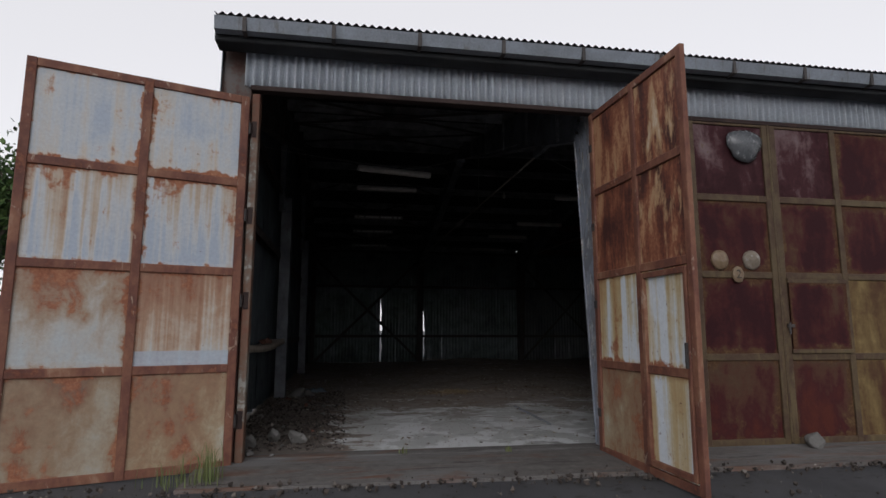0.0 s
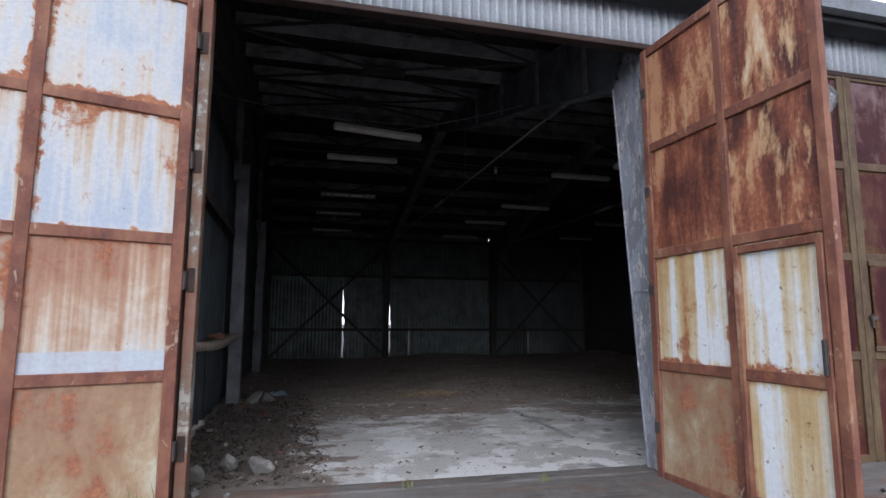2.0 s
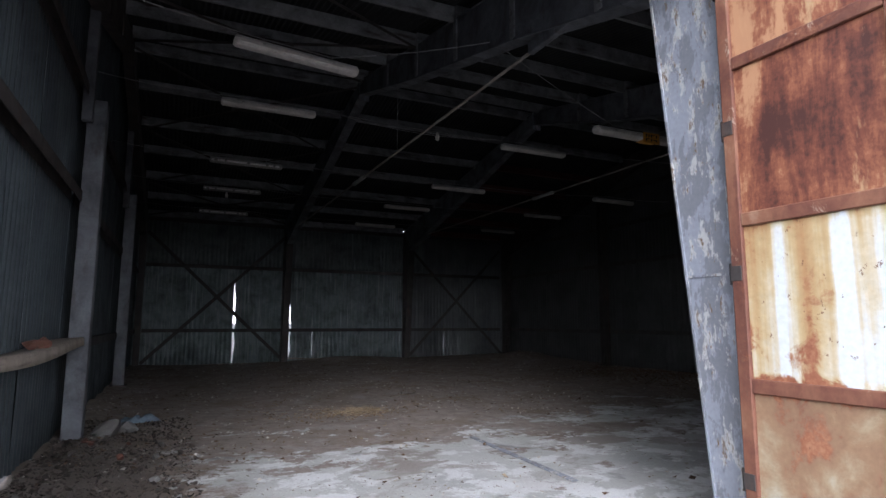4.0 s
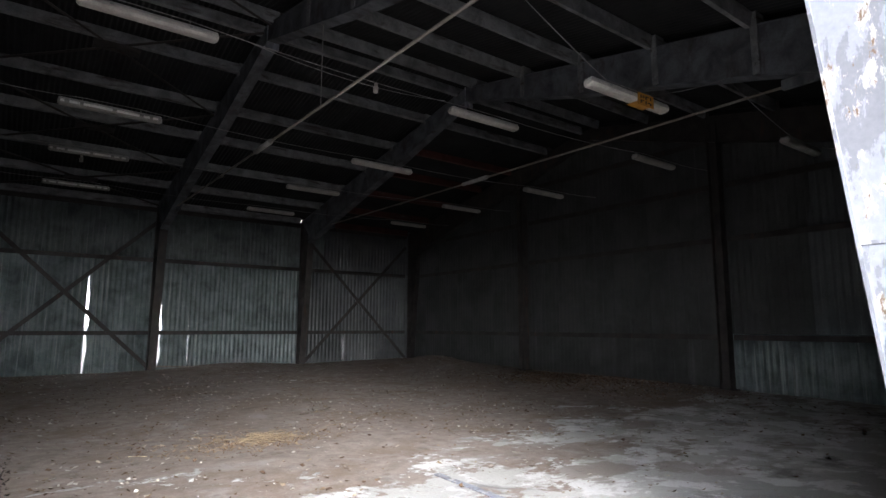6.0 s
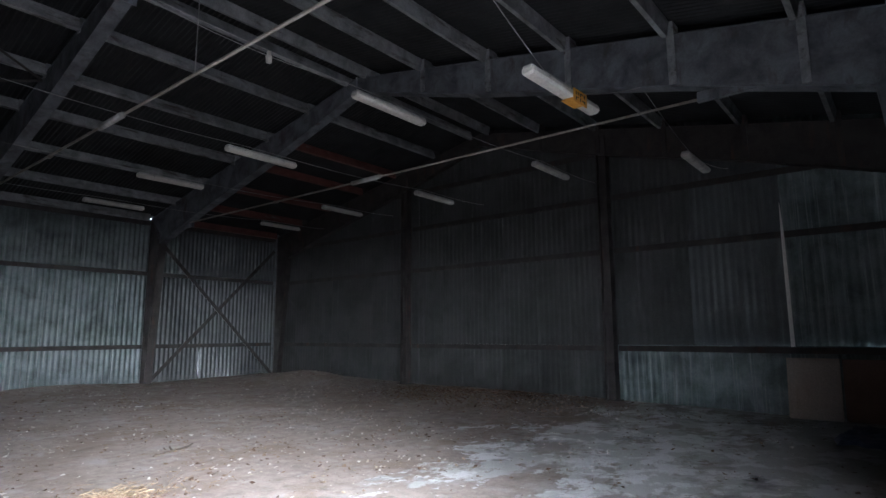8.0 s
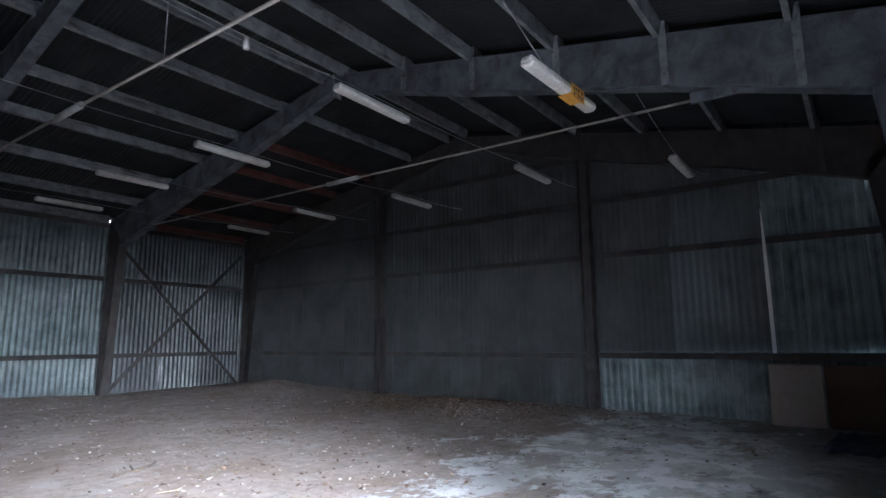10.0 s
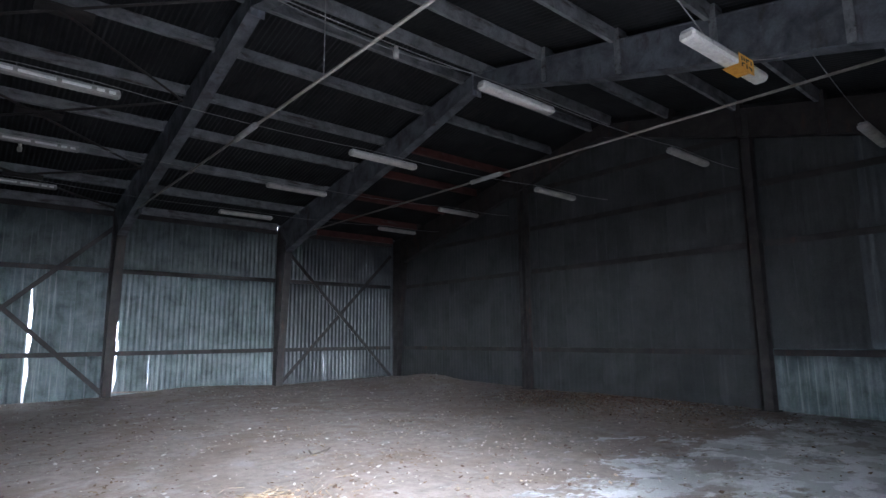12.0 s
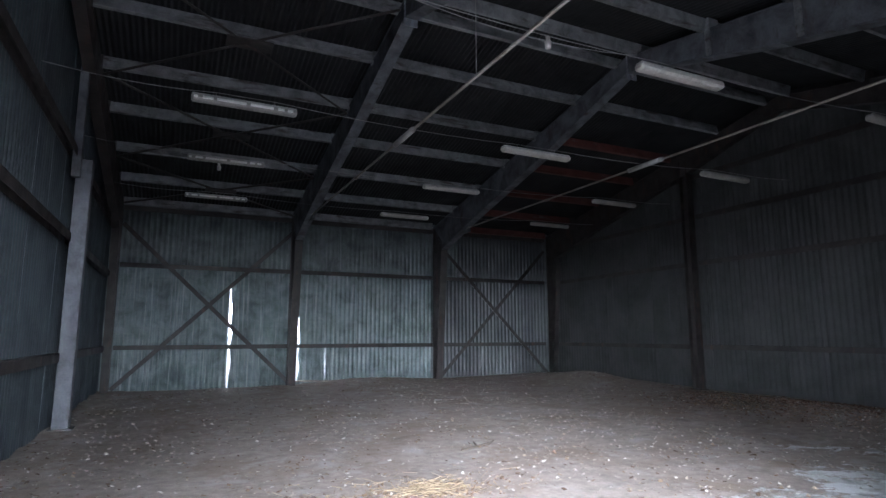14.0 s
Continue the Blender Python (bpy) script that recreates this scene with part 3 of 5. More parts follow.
# ---- mesh helpers ----
class Shape:
    """Collects vertices and faces for one mesh."""

    def __init__(self):
        self.v, self.f = [], []

    def add(self, verts, faces, m=None):
        k = len(self.v)
        self.v += [tuple(m @ Vector(p)) if m else tuple(p) for p in verts]
        self.f += [tuple(i + k for i in face) for face in faces]
        return self

    def box(self, x0, x1, y0, y1, z0, z1, bevel=0.0, m=None):
        if bevel <= 0:
            v = [(x, y, z) for z in (z0, z1) for y in (y0, y1) for x in (x0, x1)]
            return self.add(v, [(0, 2, 3, 1), (4, 5, 7, 6), (0, 1, 5, 4), (2, 6, 7, 3), (0, 4, 6, 2), (1, 3, 7, 5)], m)
        b, v, ids = min(bevel, (x1 - x0) / 2.1, (y1 - y0) / 2.1, (z1 - z0) / 2.1), [], {}
        lo, hi = (x0, y0, z0), (x1, y1, z1)
        for sx in (0, 1):
            for sy in (0, 1):
                for sz in (0, 1):
                    for a in range(3):
                        p = []
                        for k, s in enumerate((sx, sy, sz)):
                            edge = hi[k] if s else lo[k]
                            p.append(edge if k == a else edge - b if s else edge + b)
                        ids[sx, sy, sz, a] = len(v)
                        v.append(tuple(p))
        faces = []
        for a in range(3):
            u, w = (a + 1) % 3, (a + 2) % 3
            for s in (0, 1):
                ring = []
                for cu, cw in ((0, 0), (1, 0), (1, 1), (0, 1)):
                    c = [0, 0, 0]
                    c[a], c[u], c[w] = s, cu, cw
                    ring.append(ids[(*c, a)])
                faces.append(tuple(ring if s else ring[::-1]))
            for cu in (0, 1):
                for cw in (0, 1):
                    c0, c1 = [0, 0, 0], [0, 0, 0]
                    c0[u] = c1[u] = cu
                    c0[w] = c1[w] = cw
                    c1[a] = 1
                    q = (ids[(*c0, u)], ids[(*c1, u)], ids[(*c1, w)], ids[(*c0, w)])
                    faces.append(q if (cu + cw) % 2 == 0 else q[::-1])
        for sx in (0, 1):
            for sy in (0, 1):
                for sz in (0, 1):
                    q = tuple(ids[sx, sy, sz, a] for a in range(3))
                    faces.append(q if (sx + sy + sz) % 2 else q[::-1])
        return self.add(v, faces, m)

    def tube(self, p, q, r, sides=8, r2=None):
        p, q = Vector(p), Vector(q)
        m = (q - p).to_track_quat("Z", "Y").to_matrix()
        r2 = r if r2 is None else r2
        v = []
        for c, rad in ((p, r), (q, r2)):
            for k in range(sides):
                a = 2 * math.pi * k / sides
                v.append(c + m @ Vector((rad * math.cos(a), rad * math.sin(a), 0)))
        f = [(k, (k + 1) % sides, sides + (k + 1) % sides, sides + k) for k in range(sides)]
        f += [tuple(range(sides))[::-1], tuple(range(sides, 2 * sides))]
        return self.add(v, f)

    def prism(self, outline, lo, hi, axis="x"):
        """An outline in the plane across the axis, drawn out from lo to hi."""
        def place(a, b, d):
            return {"x": (d, a, b), "y": (a, d, b), "z": (a, b, d)}[axis]
        k = len(outline)
        v = [place(a, b, lo) for a, b in outline] + [place(a, b, hi) for a, b in outline]
        f = [(i, (i + 1) % k, k + (i + 1) % k, k + i) for i in range(k)]
        return self.add(v, f + [tuple(range(k))[::-1], tuple(range(k, 2 * k))])

    def mesh(self, name, smooth=False):
        me = bpy.data.meshes.new(name)
        me.from_pydata(self.v, [], self.f)
        bm = bmesh.new()
        bm.from_mesh(me)
        bmesh.ops.recalc_face_normals(bm, faces=bm.faces)
        bm.to_mesh(me)
        bm.free()
        if smooth:
            me.shade_smooth()
        return me


def part(name, shape, material, parent, label="", smooth=False):
    """One mesh object under a thing or a part."""
    me = shape if isinstance(shape, bpy.types.Mesh) else shape.mesh(name, smooth)
    if not me.materials:
        me.materials.append(material)
    ob = new(name, me)
    ob.parent = parent
    return tagged(ob, label) if label else ob


def thing(name, label, category, shape=None, material=None, group="", kind="", m=None, smooth=False):
    """A top-level thing: an Empty for its parts, or one mesh."""
    ob = new(name) if shape is None else new(name, shape.mesh(name, smooth))
    if shape is not None:
        ob.data.materials.append(material)
    if m is not None:
        ob.matrix_basis = m
    return tagged(ob, label, category, group, kind)


def smoothstep(a, b, x):
    x = min(max((x - a) / (b - a), 0.0), 1.0)
    return x * x * (3 - 2 * x)


def corrugated(u0, u1, z0, z1, place, pitch=0.0866, amp=0.009, seg=6, rows=1, left=None, right=None, thick=0.0025, dent=0.0, seed=0):
    """A corrugated sheet from u0 to u1; z0 and z1 give foot and head for a u; left and right trim its sides for a height; place maps (u, off, z)."""
    cols = max(2, int(round((u1 - u0) / pitch * seg)))
    rnd = random.Random(seed)
    sh, n = Shape(), cols + 1
    kx, kz = rnd.uniform(0, 9), rnd.uniform(0, 9)
    for side in (0, 1):
        for r in range(rows + 1):
            for c in range(n):
                u = u0 + (u1 - u0) * c / cols
                z = z0(u) + (z1(u) - z0(u)) * r / rows
                uu = u if left is None else max(u, left(z))
                uu = uu if right is None else min(uu, right(z))
                off = amp * math.sin(2 * math.pi * uu / pitch) + side * thick
                if dent:
                    off += dent * noise.noise((uu * 1.3 + kx, z * 0.9, kz))
                sh.v.append(place(uu, off, z))
    half = n * (rows + 1)
    for r in range(rows):
        for c in range(cols):
            a = r * n + c
            sh.f.append((a, a + 1, a + n + 1, a + n))
            sh.f.append((half + a, half + a + n, half + a + n + 1, half + a + 1))
    for c in range(cols):
        for a in (c, rows * n + c):
            sh.f.append((a, half + a, half + a + 1, a + 1))
    for r in range(rows):
        for a in (r * n, r * n + cols):
            sh.f.append((a, a + n, half + a + n, half + a))
    return sh


# ---- the plan ----
X_WEST, X_EAST = -0.88, 11.74          # gable sheets
Y_FRONT, Y_BACK = 6.93, 23.48          # long walls
Y_RIDGE = 15.1
FRAMES_X = (3.46, 7.58)                # inner portal frames
X_END = (-0.70, 11.52)                 # end frames
PURLIN_FRONT = [6.99, 8.1, 9.45, 10.82, 12.15, 13.47, 14.82]
PURLIN_BACK = [23.3, 21.97, 20.62, 19.22, 17.93, 16.55, 15.38]
DOOR_L, DOOR_R, DOOR_TOP = -0.56, 3.39, 3.88


def roof_z(y):
    return 4.57 + 0.2 * (y - 6.4 if y < Y_RIDGE else 2 * Y_RIDGE - 6.4 - y)


def floor_z(x, y):
    """Bare concrete by the door; earth heaped up to the back and to the east."""
    z = 0.02 + smoothstep(12.0, 23.0, y) * (0.03 + 0.006 * max(x, 0)) + 0.06 * smoothstep(7.0, 11.6, x) * smoothstep(9.0, 12.0, y)
    z += 0.07 * smoothstep(0.3, -0.7, x) * smoothstep(7.2, 8.5, y) * (0.6 + 0.8 * noise.noise((x * 2, y * 2, 3)))
    z += 0.26 * math.exp(-((x - 10.4) ** 2 / 0.8 + (y - 20.2) ** 2 / 1.6)) + 0.12 * math.exp(-((x - 10.5) ** 2 / 0.7 + (y - 14.2) ** 2 / 3.0))
    z += 0.13 * math.exp(-((x - 5.5) ** 2 / 2.6 + (y - 23.2) ** 2 / 0.3))
    return z + (0.02 * noise.noise((x * 0.9, y * 0.9, 0)) + 0.012 * noise.noise((x * 3.5, y * 3.5, 5))) * smoothstep(8.5, 11.5, y)


# ---- ground, sill and floor ----
yard = Shape()
g = [-600, -200, -80, -40, -25] + [-18 + k * 1.5 for k in range(30)] + [32, 50, 90, 200, 600]
for y in g:
    for x in g:
        hid = X_WEST + 0.1 < x < X_EAST - 0.1 and Y_FRONT + 0.5 < y < Y_BACK - 0.1
        yard.v.append((x, y, -0.045 + 0.02 * noise.noise((x * 0.4, y * 0.4, 1)) - (0.2 if hid else 0.0)))
for j in range(len(g) - 1):
    for i in range(len(g) - 1):
        a = j * len(g) + i
        yard.f.append((a, a + 1, a + len(g) + 1, a + len(g)))
ob = new("ground", yard.mesh("ground", True))
ob.data.materials.append(M_GROUND)
tagged(ob, "dark gritty tarmac yard with loose grit", "ground", kind="structure")

sill = Shape()
sx0, sx1 = X_WEST, X_EAST
for y, z in ((6.02, -0.10), (6.03, -0.018), (6.75, 0.0), (7.02, 0.004), (7.05, 0.012), (7.3, 0.014)):
    for k in range(61):
        x = sx0 + (sx1 - sx0) * k / 60
        sill.v.append((x, y + (0.05 * noise.noise((x * 1.3, 0, 2)) + 0.02 * noise.noise((x * 6, 0, 4)) if y < 6.1 else 0), z))
for j in range(5):
    for k in range(60):
        a = j * 61 + k
        sill.f.append((a, a + 1, a + 62, a + 61))
ob = new("pavement", sill.mesh("pavement"))
ob.data.materials.append(M_APRON)
tagged(ob, "rust-stained worn concrete sill before the doors", "pavement", kind="structure")

fl, NX, NY = Shape(), 150, 200
for j in range(NY + 1):
    for i in range(NX + 1):
        x, y = X_WEST + (X_EAST - X_WEST) * i / NX, 7.22 + (Y_BACK - 7.22) * j / NY
        fl.v.append((x, y, floor_z(x, y)))
for j in range(NY):
    for i in range(NX):
        a = j * (NX + 1) + i
        fl.f.append((a, a + 1, a + NX + 2, a + NX + 1))
ob = new("floor", fl.mesh("floor", True))
ob.data.materials.append(M_FLOOR)
tagged(ob, "worn concrete floor strewn with brown earth", "floor", kind="structure")


# ---- walls of corrugated sheet ----
def sheet_wall(name, label, breaks, z0, z1, place, material, gaps=None, amp=0.015, rows=1, seed=1, pitch=0.125, other=None):
    wall = thing(name, label, "wall", kind="structure")
    rnd = random.Random(seed)
    for k, (a, b) in enumerate(zip(breaks, breaks[1:])):
        left = gaps(k) if gaps else None
        shift = 0.004 * (k % 2) + rnd.uniform(0, 0.003)
        sh = corrugated(a - (0.03 if gaps else 0.075), b, z0, z1, lambda u, o, z, s=shift: place(u, o + s, z), rows=24 if left else rows, left=left, amp=amp, pitch=pitch, seg=8,
                        dent=0.012, seed=seed * 50 + k)
        part("sheet", sh, other[1] if other and a >= other[0] else material, wall, smooth=True)
    return wall


def tapered_gap(edge, lo, hi, width):
    """The left edge of a sheet that has sprung away from its neighbour between two heights."""
    def left(z):
        if not lo < z < hi:
            return edge - 0.03
        s = (z - lo) / (hi - lo)
        return edge + width * min(1.0, 3.0 * (1 - s)) * (0.75 + 0.25 * math.sin(9 * z + edge)) * min(1.0, 0.35 + 6 * s)
    return left


# back wall sheets east of x = 7.6 take the half-dark colour
back_low = [-0.85, 0.05, 0.95, 1.89, 2.72, 3.60, 4.35, 5.2, 5.95, 6.8, 7.65, 8.3, 9.11, 9.70, 10.4, 11.1, 11.76]
GAPS = {3: (1.89, 0.0, 2.6, 0.08), 5: (3.60, 0.2, 2.1, 0.075), 6: (4.35, 0.2, 1.3, 0.02), 12: (9.11, 0.2, 1.15, 0.014), 13: (9.70, 0.3, 1.1, 0.008)}
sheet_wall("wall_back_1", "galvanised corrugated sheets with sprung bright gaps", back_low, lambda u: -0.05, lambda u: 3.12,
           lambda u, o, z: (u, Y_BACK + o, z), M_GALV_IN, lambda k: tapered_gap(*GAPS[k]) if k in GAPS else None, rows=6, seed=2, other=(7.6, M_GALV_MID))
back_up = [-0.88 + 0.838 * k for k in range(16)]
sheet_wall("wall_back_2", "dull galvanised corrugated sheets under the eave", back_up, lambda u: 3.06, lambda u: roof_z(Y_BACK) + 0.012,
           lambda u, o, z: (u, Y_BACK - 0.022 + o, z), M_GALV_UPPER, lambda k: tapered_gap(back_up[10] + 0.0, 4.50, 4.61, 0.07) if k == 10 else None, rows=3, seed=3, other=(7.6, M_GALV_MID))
gable = [6.95 + 0.87 * k for k in range(19)] + [23.58]
sheet_wall("wall_west", "dull blue-grey corrugated gable sheets", gable, lambda u: 0.0 + 0.125 * smoothstep(7.6, 8.3, u) * smoothstep(10.9, 10.2, u) * (0.75 + 0.4 * noise.noise((u * 2.2, 0, 0)) + 0.35 * noise.noise((u * 8.0, 3, 0))), lambda u: roof_z(u) + 0.012,
           lambda u, o, z: (X_WEST - o, u, z), M_GALV_WEST, rows=8, seed=4)
sheet_wall("wall_east", "dark corrugated gable sheets, deep shade put into the colour", [12.10] + gable[7:], lambda u: 0.0, lambda u: roof_z(u) + 0.012,
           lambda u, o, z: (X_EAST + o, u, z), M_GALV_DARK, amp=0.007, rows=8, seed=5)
sheet_wall("wall_east_foot", "lighter galvanised corrugated sheets low on the gable", gable[:7], lambda u: 0.0, lambda u: 1.14,
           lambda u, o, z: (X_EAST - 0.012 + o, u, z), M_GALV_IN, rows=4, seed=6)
sheet_wall("wall_east_mid", "half-dark corrugated gable sheets", [9.04, 9.8, 10.6, 11.35, 12.10], lambda u: 1.09, lambda u: roof_z(u) + 0.012,
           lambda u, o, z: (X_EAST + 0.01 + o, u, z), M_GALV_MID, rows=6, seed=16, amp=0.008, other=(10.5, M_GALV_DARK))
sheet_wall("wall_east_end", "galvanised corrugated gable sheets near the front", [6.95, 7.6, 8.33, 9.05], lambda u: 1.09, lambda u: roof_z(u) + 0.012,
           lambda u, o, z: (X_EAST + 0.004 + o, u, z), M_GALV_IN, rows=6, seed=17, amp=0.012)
head = [-0.56 + 0.866 * k for k in range(15)]
sheet_wall("wall_front", "light galvanised corrugated header above the doors", head, lambda u: 3.95, lambda u: roof_z(Y_FRONT) + 0.012,
           lambda u, o, z: (u, Y_FRONT - 0.05 + o, z), M_GALV_LIGHT, amp=0.024, seed=7, pitch=0.0866)
sheet_wall("wall_front_east", "galvanised corrugated sheets closing the front", [7.8 + 0.8 * k for k in range(6)], lambda u: 0.0, lambda u: 4.0,
           lambda u, o, z: (u, Y_FRONT - 0.02 + o, z), M_GALV_IN, seed=8)
pier = Shape().box(-0.90, -0.565, 6.93, 7.14, -0.05, 4.62, 0.012)
thing("pier", "dark flaking rendered corner pier beside the door", "pier", pier, M_PIER, kind="structure")

# ---- roof ----
roof = Shape()
cols = int((X_EAST - X_WEST + 0.1) / 0.0866 * 6)
ys = [6.58, 7.5, 9.0, 11.0, 13.0, Y_RIDGE, 17.4, 19.4, 21.4, 23.0, 23.60]
for top in (0, 1):
    for y in ys:
        for c in range(cols + 1):
            x = X_WEST - 0.05 + (X_EAST - X_WEST + 0.1) * c / cols
            roof.v.append((x, y, roof_z(y) + 0.016 * math.sin(2 * math.pi * x / 0.0866) + 0.004 * top))
for top in (0, 1):
    for j in range(len(ys) - 1):
        for c in range(cols):
            a = top * len(ys) * (cols + 1) + j * (cols + 1) + c
            roof.f.append((a, a + 1, a + cols + 2, a + cols + 1))
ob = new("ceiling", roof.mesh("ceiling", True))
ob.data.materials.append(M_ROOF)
tagged(ob, "corrugated roof sheets on steel purlins, gloom put into the dark colour", "roof", kind="structure")


# ---- portal frames ----
def mirror(y):
    return 2 * Y_RIDGE - y


def rafter_top(y):
    return roof_z(y) - 0.19


COLUMN = [(6.97, -0.03), (7.17, -0.03), (7.53, 3.78), (7.53, 4.04), (6.97, rafter_top(6.97))]
RAFTER = [(6.97, rafter_top(6.97)), (7.53, 3.78), (9.45, 4.33), (12.4, 5.06), (Y_RIDGE, 5.84), (Y_RIDGE, rafter_top(Y_RIDGE))]


def edge_strip(sh, a, b, x0, x1, t):
    """A flange along the line a to b in the plane of a frame."""
    (ya, za), (yb, zb) = a, b
    d = math.hypot(yb - ya, zb - za)
    ny, nz = -(zb - za) / d * t / 2, (yb - ya) / d * t / 2
    sh.prism([(ya + ny, za + nz), (yb + ny, zb + nz), (yb - ny, zb - nz), (ya - ny, za - nz)], x0, x1)


SKEW = 0.0065                          # the frames stand slightly out of square


def portal(x, material, half=0.10, label="", foot=0.0, pale=None):
    ob = thing("portal_frame", label or "grey-painted tapered steel portal frame", "steel frame", group="portal frames")
    for back in (False, True):
        flip = (lambda p: (mirror(p[0]), p[1])) if back else (lambda p: p)
        web, rim = Shape(), half
        col = [flip((y, max(z, foot if back else z))) for y, z in COLUMN]
        web.prism(col, x - half + 0.012, x + half - 0.012)
        # rear columns take the darker steel, front ones the paler paint
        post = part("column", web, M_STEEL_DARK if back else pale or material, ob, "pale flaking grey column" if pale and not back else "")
        skin = post.data.materials[0]
        for p, q, w in (((7.17, -0.03), (7.53, 3.78), rim), ((6.975, -0.03), (6.975, rafter_top(6.97)), rim), ((7.00, 1.625), (7.335, 1.625), half - 0.004)):
            flange = Shape()
            edge_strip(flange, flip(p), flip(q), x - w, x + w, 0.016)
            part("flange" if p[1] < 1 else "weld_seam", flange, skin, post)
        web = Shape()
        web.prism([flip(p) for p in RAFTER], x - half + 0.012, x + half - 0.012)
        raf = part("rafter", web, material, ob)
        for a, b in list(zip(RAFTER[1:4], RAFTER[2:5])) + [(RAFTER[0], RAFTER[-1])]:
            flange = Shape()
            edge_strip(flange, flip(a), flip(b), x - rim, x + rim, 0.016)
            part("flange", flange, material, raf)
        for k in range(5):
            y = mirror(PURLIN_BACK[k + 1]) if back else PURLIN_FRONT[k + 1]
            lo = float(np.interp(y, [p[0] for p in RAFTER[1:5]], [p[1] for p in RAFTER[1:5]]))
            cleat = Shape()
            yy = mirror(y) if back else y
            cleat.box(x - half - 0.006, x + half + 0.006, yy - 0.045, yy + 0.045, lo + 0.02 if not back else rafter_top(y) - 0.06, roof_z(y) - 0.02, 0.003)
            part("stiffener", cleat, M_PURLIN if x in FRAMES_X else material, ob)
    if x in FRAMES_X:
        ob.matrix_basis = Matrix.Translation((x, Y_RIDGE, 0)) @ pose(0, 0, 0, 0, 0, math.degrees(SKEW)) @ Matrix.Translation((-x, -Y_RIDGE, 0))
    if x in FRAMES_X:
        for y, z in ((7.43, 3.86), (7.36, 4.0), (7.29, 4.14), (7.22, 4.28)):
            part("bolt", Shape().tube((x - half - 0.012, y, z), (x - half + 0.014, y, z), 0.016, 6), M_STEEL_DARK, ob, "dark bolt head")
    if x in FRAMES_X:
        plate = Shape().box(x - half - 0.004, x + half + 0.004, Y_RIDGE - 0.012, Y_RIDGE + 0.012, 5.72, 6.14, 0.004)
        part("ridge_plate", plate, M_STEEL_PALE, ob, "pale bolted ridge plate")
    return ob


for x in FRAMES_X:
    portal(x, M_STEEL, pale=M_STEEL_PALE if x < 5 else None)
for x in X_END:
    portal(x, M_STEEL_DARK, 0.08, "dark-primed tapered end frame against the gable")

# ---- tie rods ----
for x in FRAMES_X:
    tie = thing("tie_rod", "thin rusty steel tie rod across the portal frame", "tie rod", group="tie rods")
    z, mid = 4.11, 15.34 if x < 5 else 14.93
    part("rod", Shape().tube((x + 0.03, 9.15, z), (x - 0.03, 21.3, z + 0.06), 0.018), M_ROD, tie, smooth=True)
    sh = Shape().tube((x, mid - 0.35, z + 0.03), (x, mid + 0.35, z + 0.03), 0.042).tube((x, mid - 0.44, z + 0.03), (x, mid - 0.35, z + 0.03), 0.02, 8, 0.042)
    part("turnbuckle", sh, M_LAMP_BASE, tie, "paler sleeve of a turnbuckle", smooth=True)
    part("sleeve", Shape().tube((x, 17.62, z + 0.04), (x, 17.74, z + 0.04), 0.03), M_ROD, tie, smooth=True)
    for y0, y1 in ((8.35, 9.2), (21.2, 22.1)):
        part("bracket", Shape().box(x - 0.035, x + 0.035, y0, y1, z - 0.05, z + 0.07, 0.008), M_STEEL, tie)
    for y in (13.15,) if x == FRAMES_X[0] else ():
        part("hanger", Shape().tube((x, y, z), (x, y, 5.35), 0.006, 6), M_WIRE, tie)

# ---- purlins, one run each ----
for yy in PURLIN_FRONT + PURLIN_BACK:
    pur = thing("purlin", "patchy grey steel purlin under the roof sheets", "purlin", group="roof purlins")
    xs = [X_END[0] + 0.06, FRAMES_X[0], FRAMES_X[1], X_END[1] - 0.06]
    slope = math.atan(0.2) * (1 if yy < Y_RIDGE else -1)
    for k, (a, b) in enumerate(zip(xs, xs[1:])):
        if k == 1 and yy > 23:
            b = 7.44
        sh = Shape()
        m = Matrix.Translation((0, yy, roof_z(yy) - 0.022)) @ pose(0, 0, 0, math.degrees(slope))
        sh.box(a + 0.005, b - 0.005, -0.004, 0.004, -0.19, 0.0, 0, m)
        sh.box(a + 0.005, b - 0.005, 0.004, 0.065, -0.008, 0.0, 0, m).box(a + 0.005, b - 0.005, 0.004, 0.065, -0.19, -0.182, 0, m)
        sh.box(a + 0.005, b - 0.005, 0.058, 0.065, -0.182, -0.165, 0, m)
        red = k == 2 and yy > 17.0
        part("length", sh, M_RED_PURLIN if red else M_PURLIN, pur, "dark red primer" if red else "")

# ---- roof bracing in the west bay ----
for y0, y1 in ((15.25, 18.05), (18.05, 20.8), (20.8, 23.1)):
    for back in (True, False):
        brace = thing("roof_brace", "crossed rusty angle braces under the west bay roof", "brace", group="roof braces")
        xa, xb = X_END[0] + 0.1, FRAMES_X[0] - 0.1
        for p, q in (((xa, y0), (xb, y1)), ((xa, y1), (xb, y0))):
            ya, yb = (p[1], q[1]) if back else (mirror(p[1]), mirror(q[1]))
            sh = Shape().tube((p[0], ya, roof_z(ya) - 0.245), (q[0], yb, roof_z(yb) - 0.245), 0.024, 4)
            part("bar", sh, M_STEEL_DARK, brace)
        ym = (y0 + y1) / 2 if back else mirror((y0 + y1) / 2)
        part("gusset", Shape().box(1.1, 1.77, ym - 0.17, ym + 0.17, roof_z(ym) - 0.262, roof_z(ym) - 0.235, 0.006), M_STEEL_DARK, brace, "rusty gusset plate")

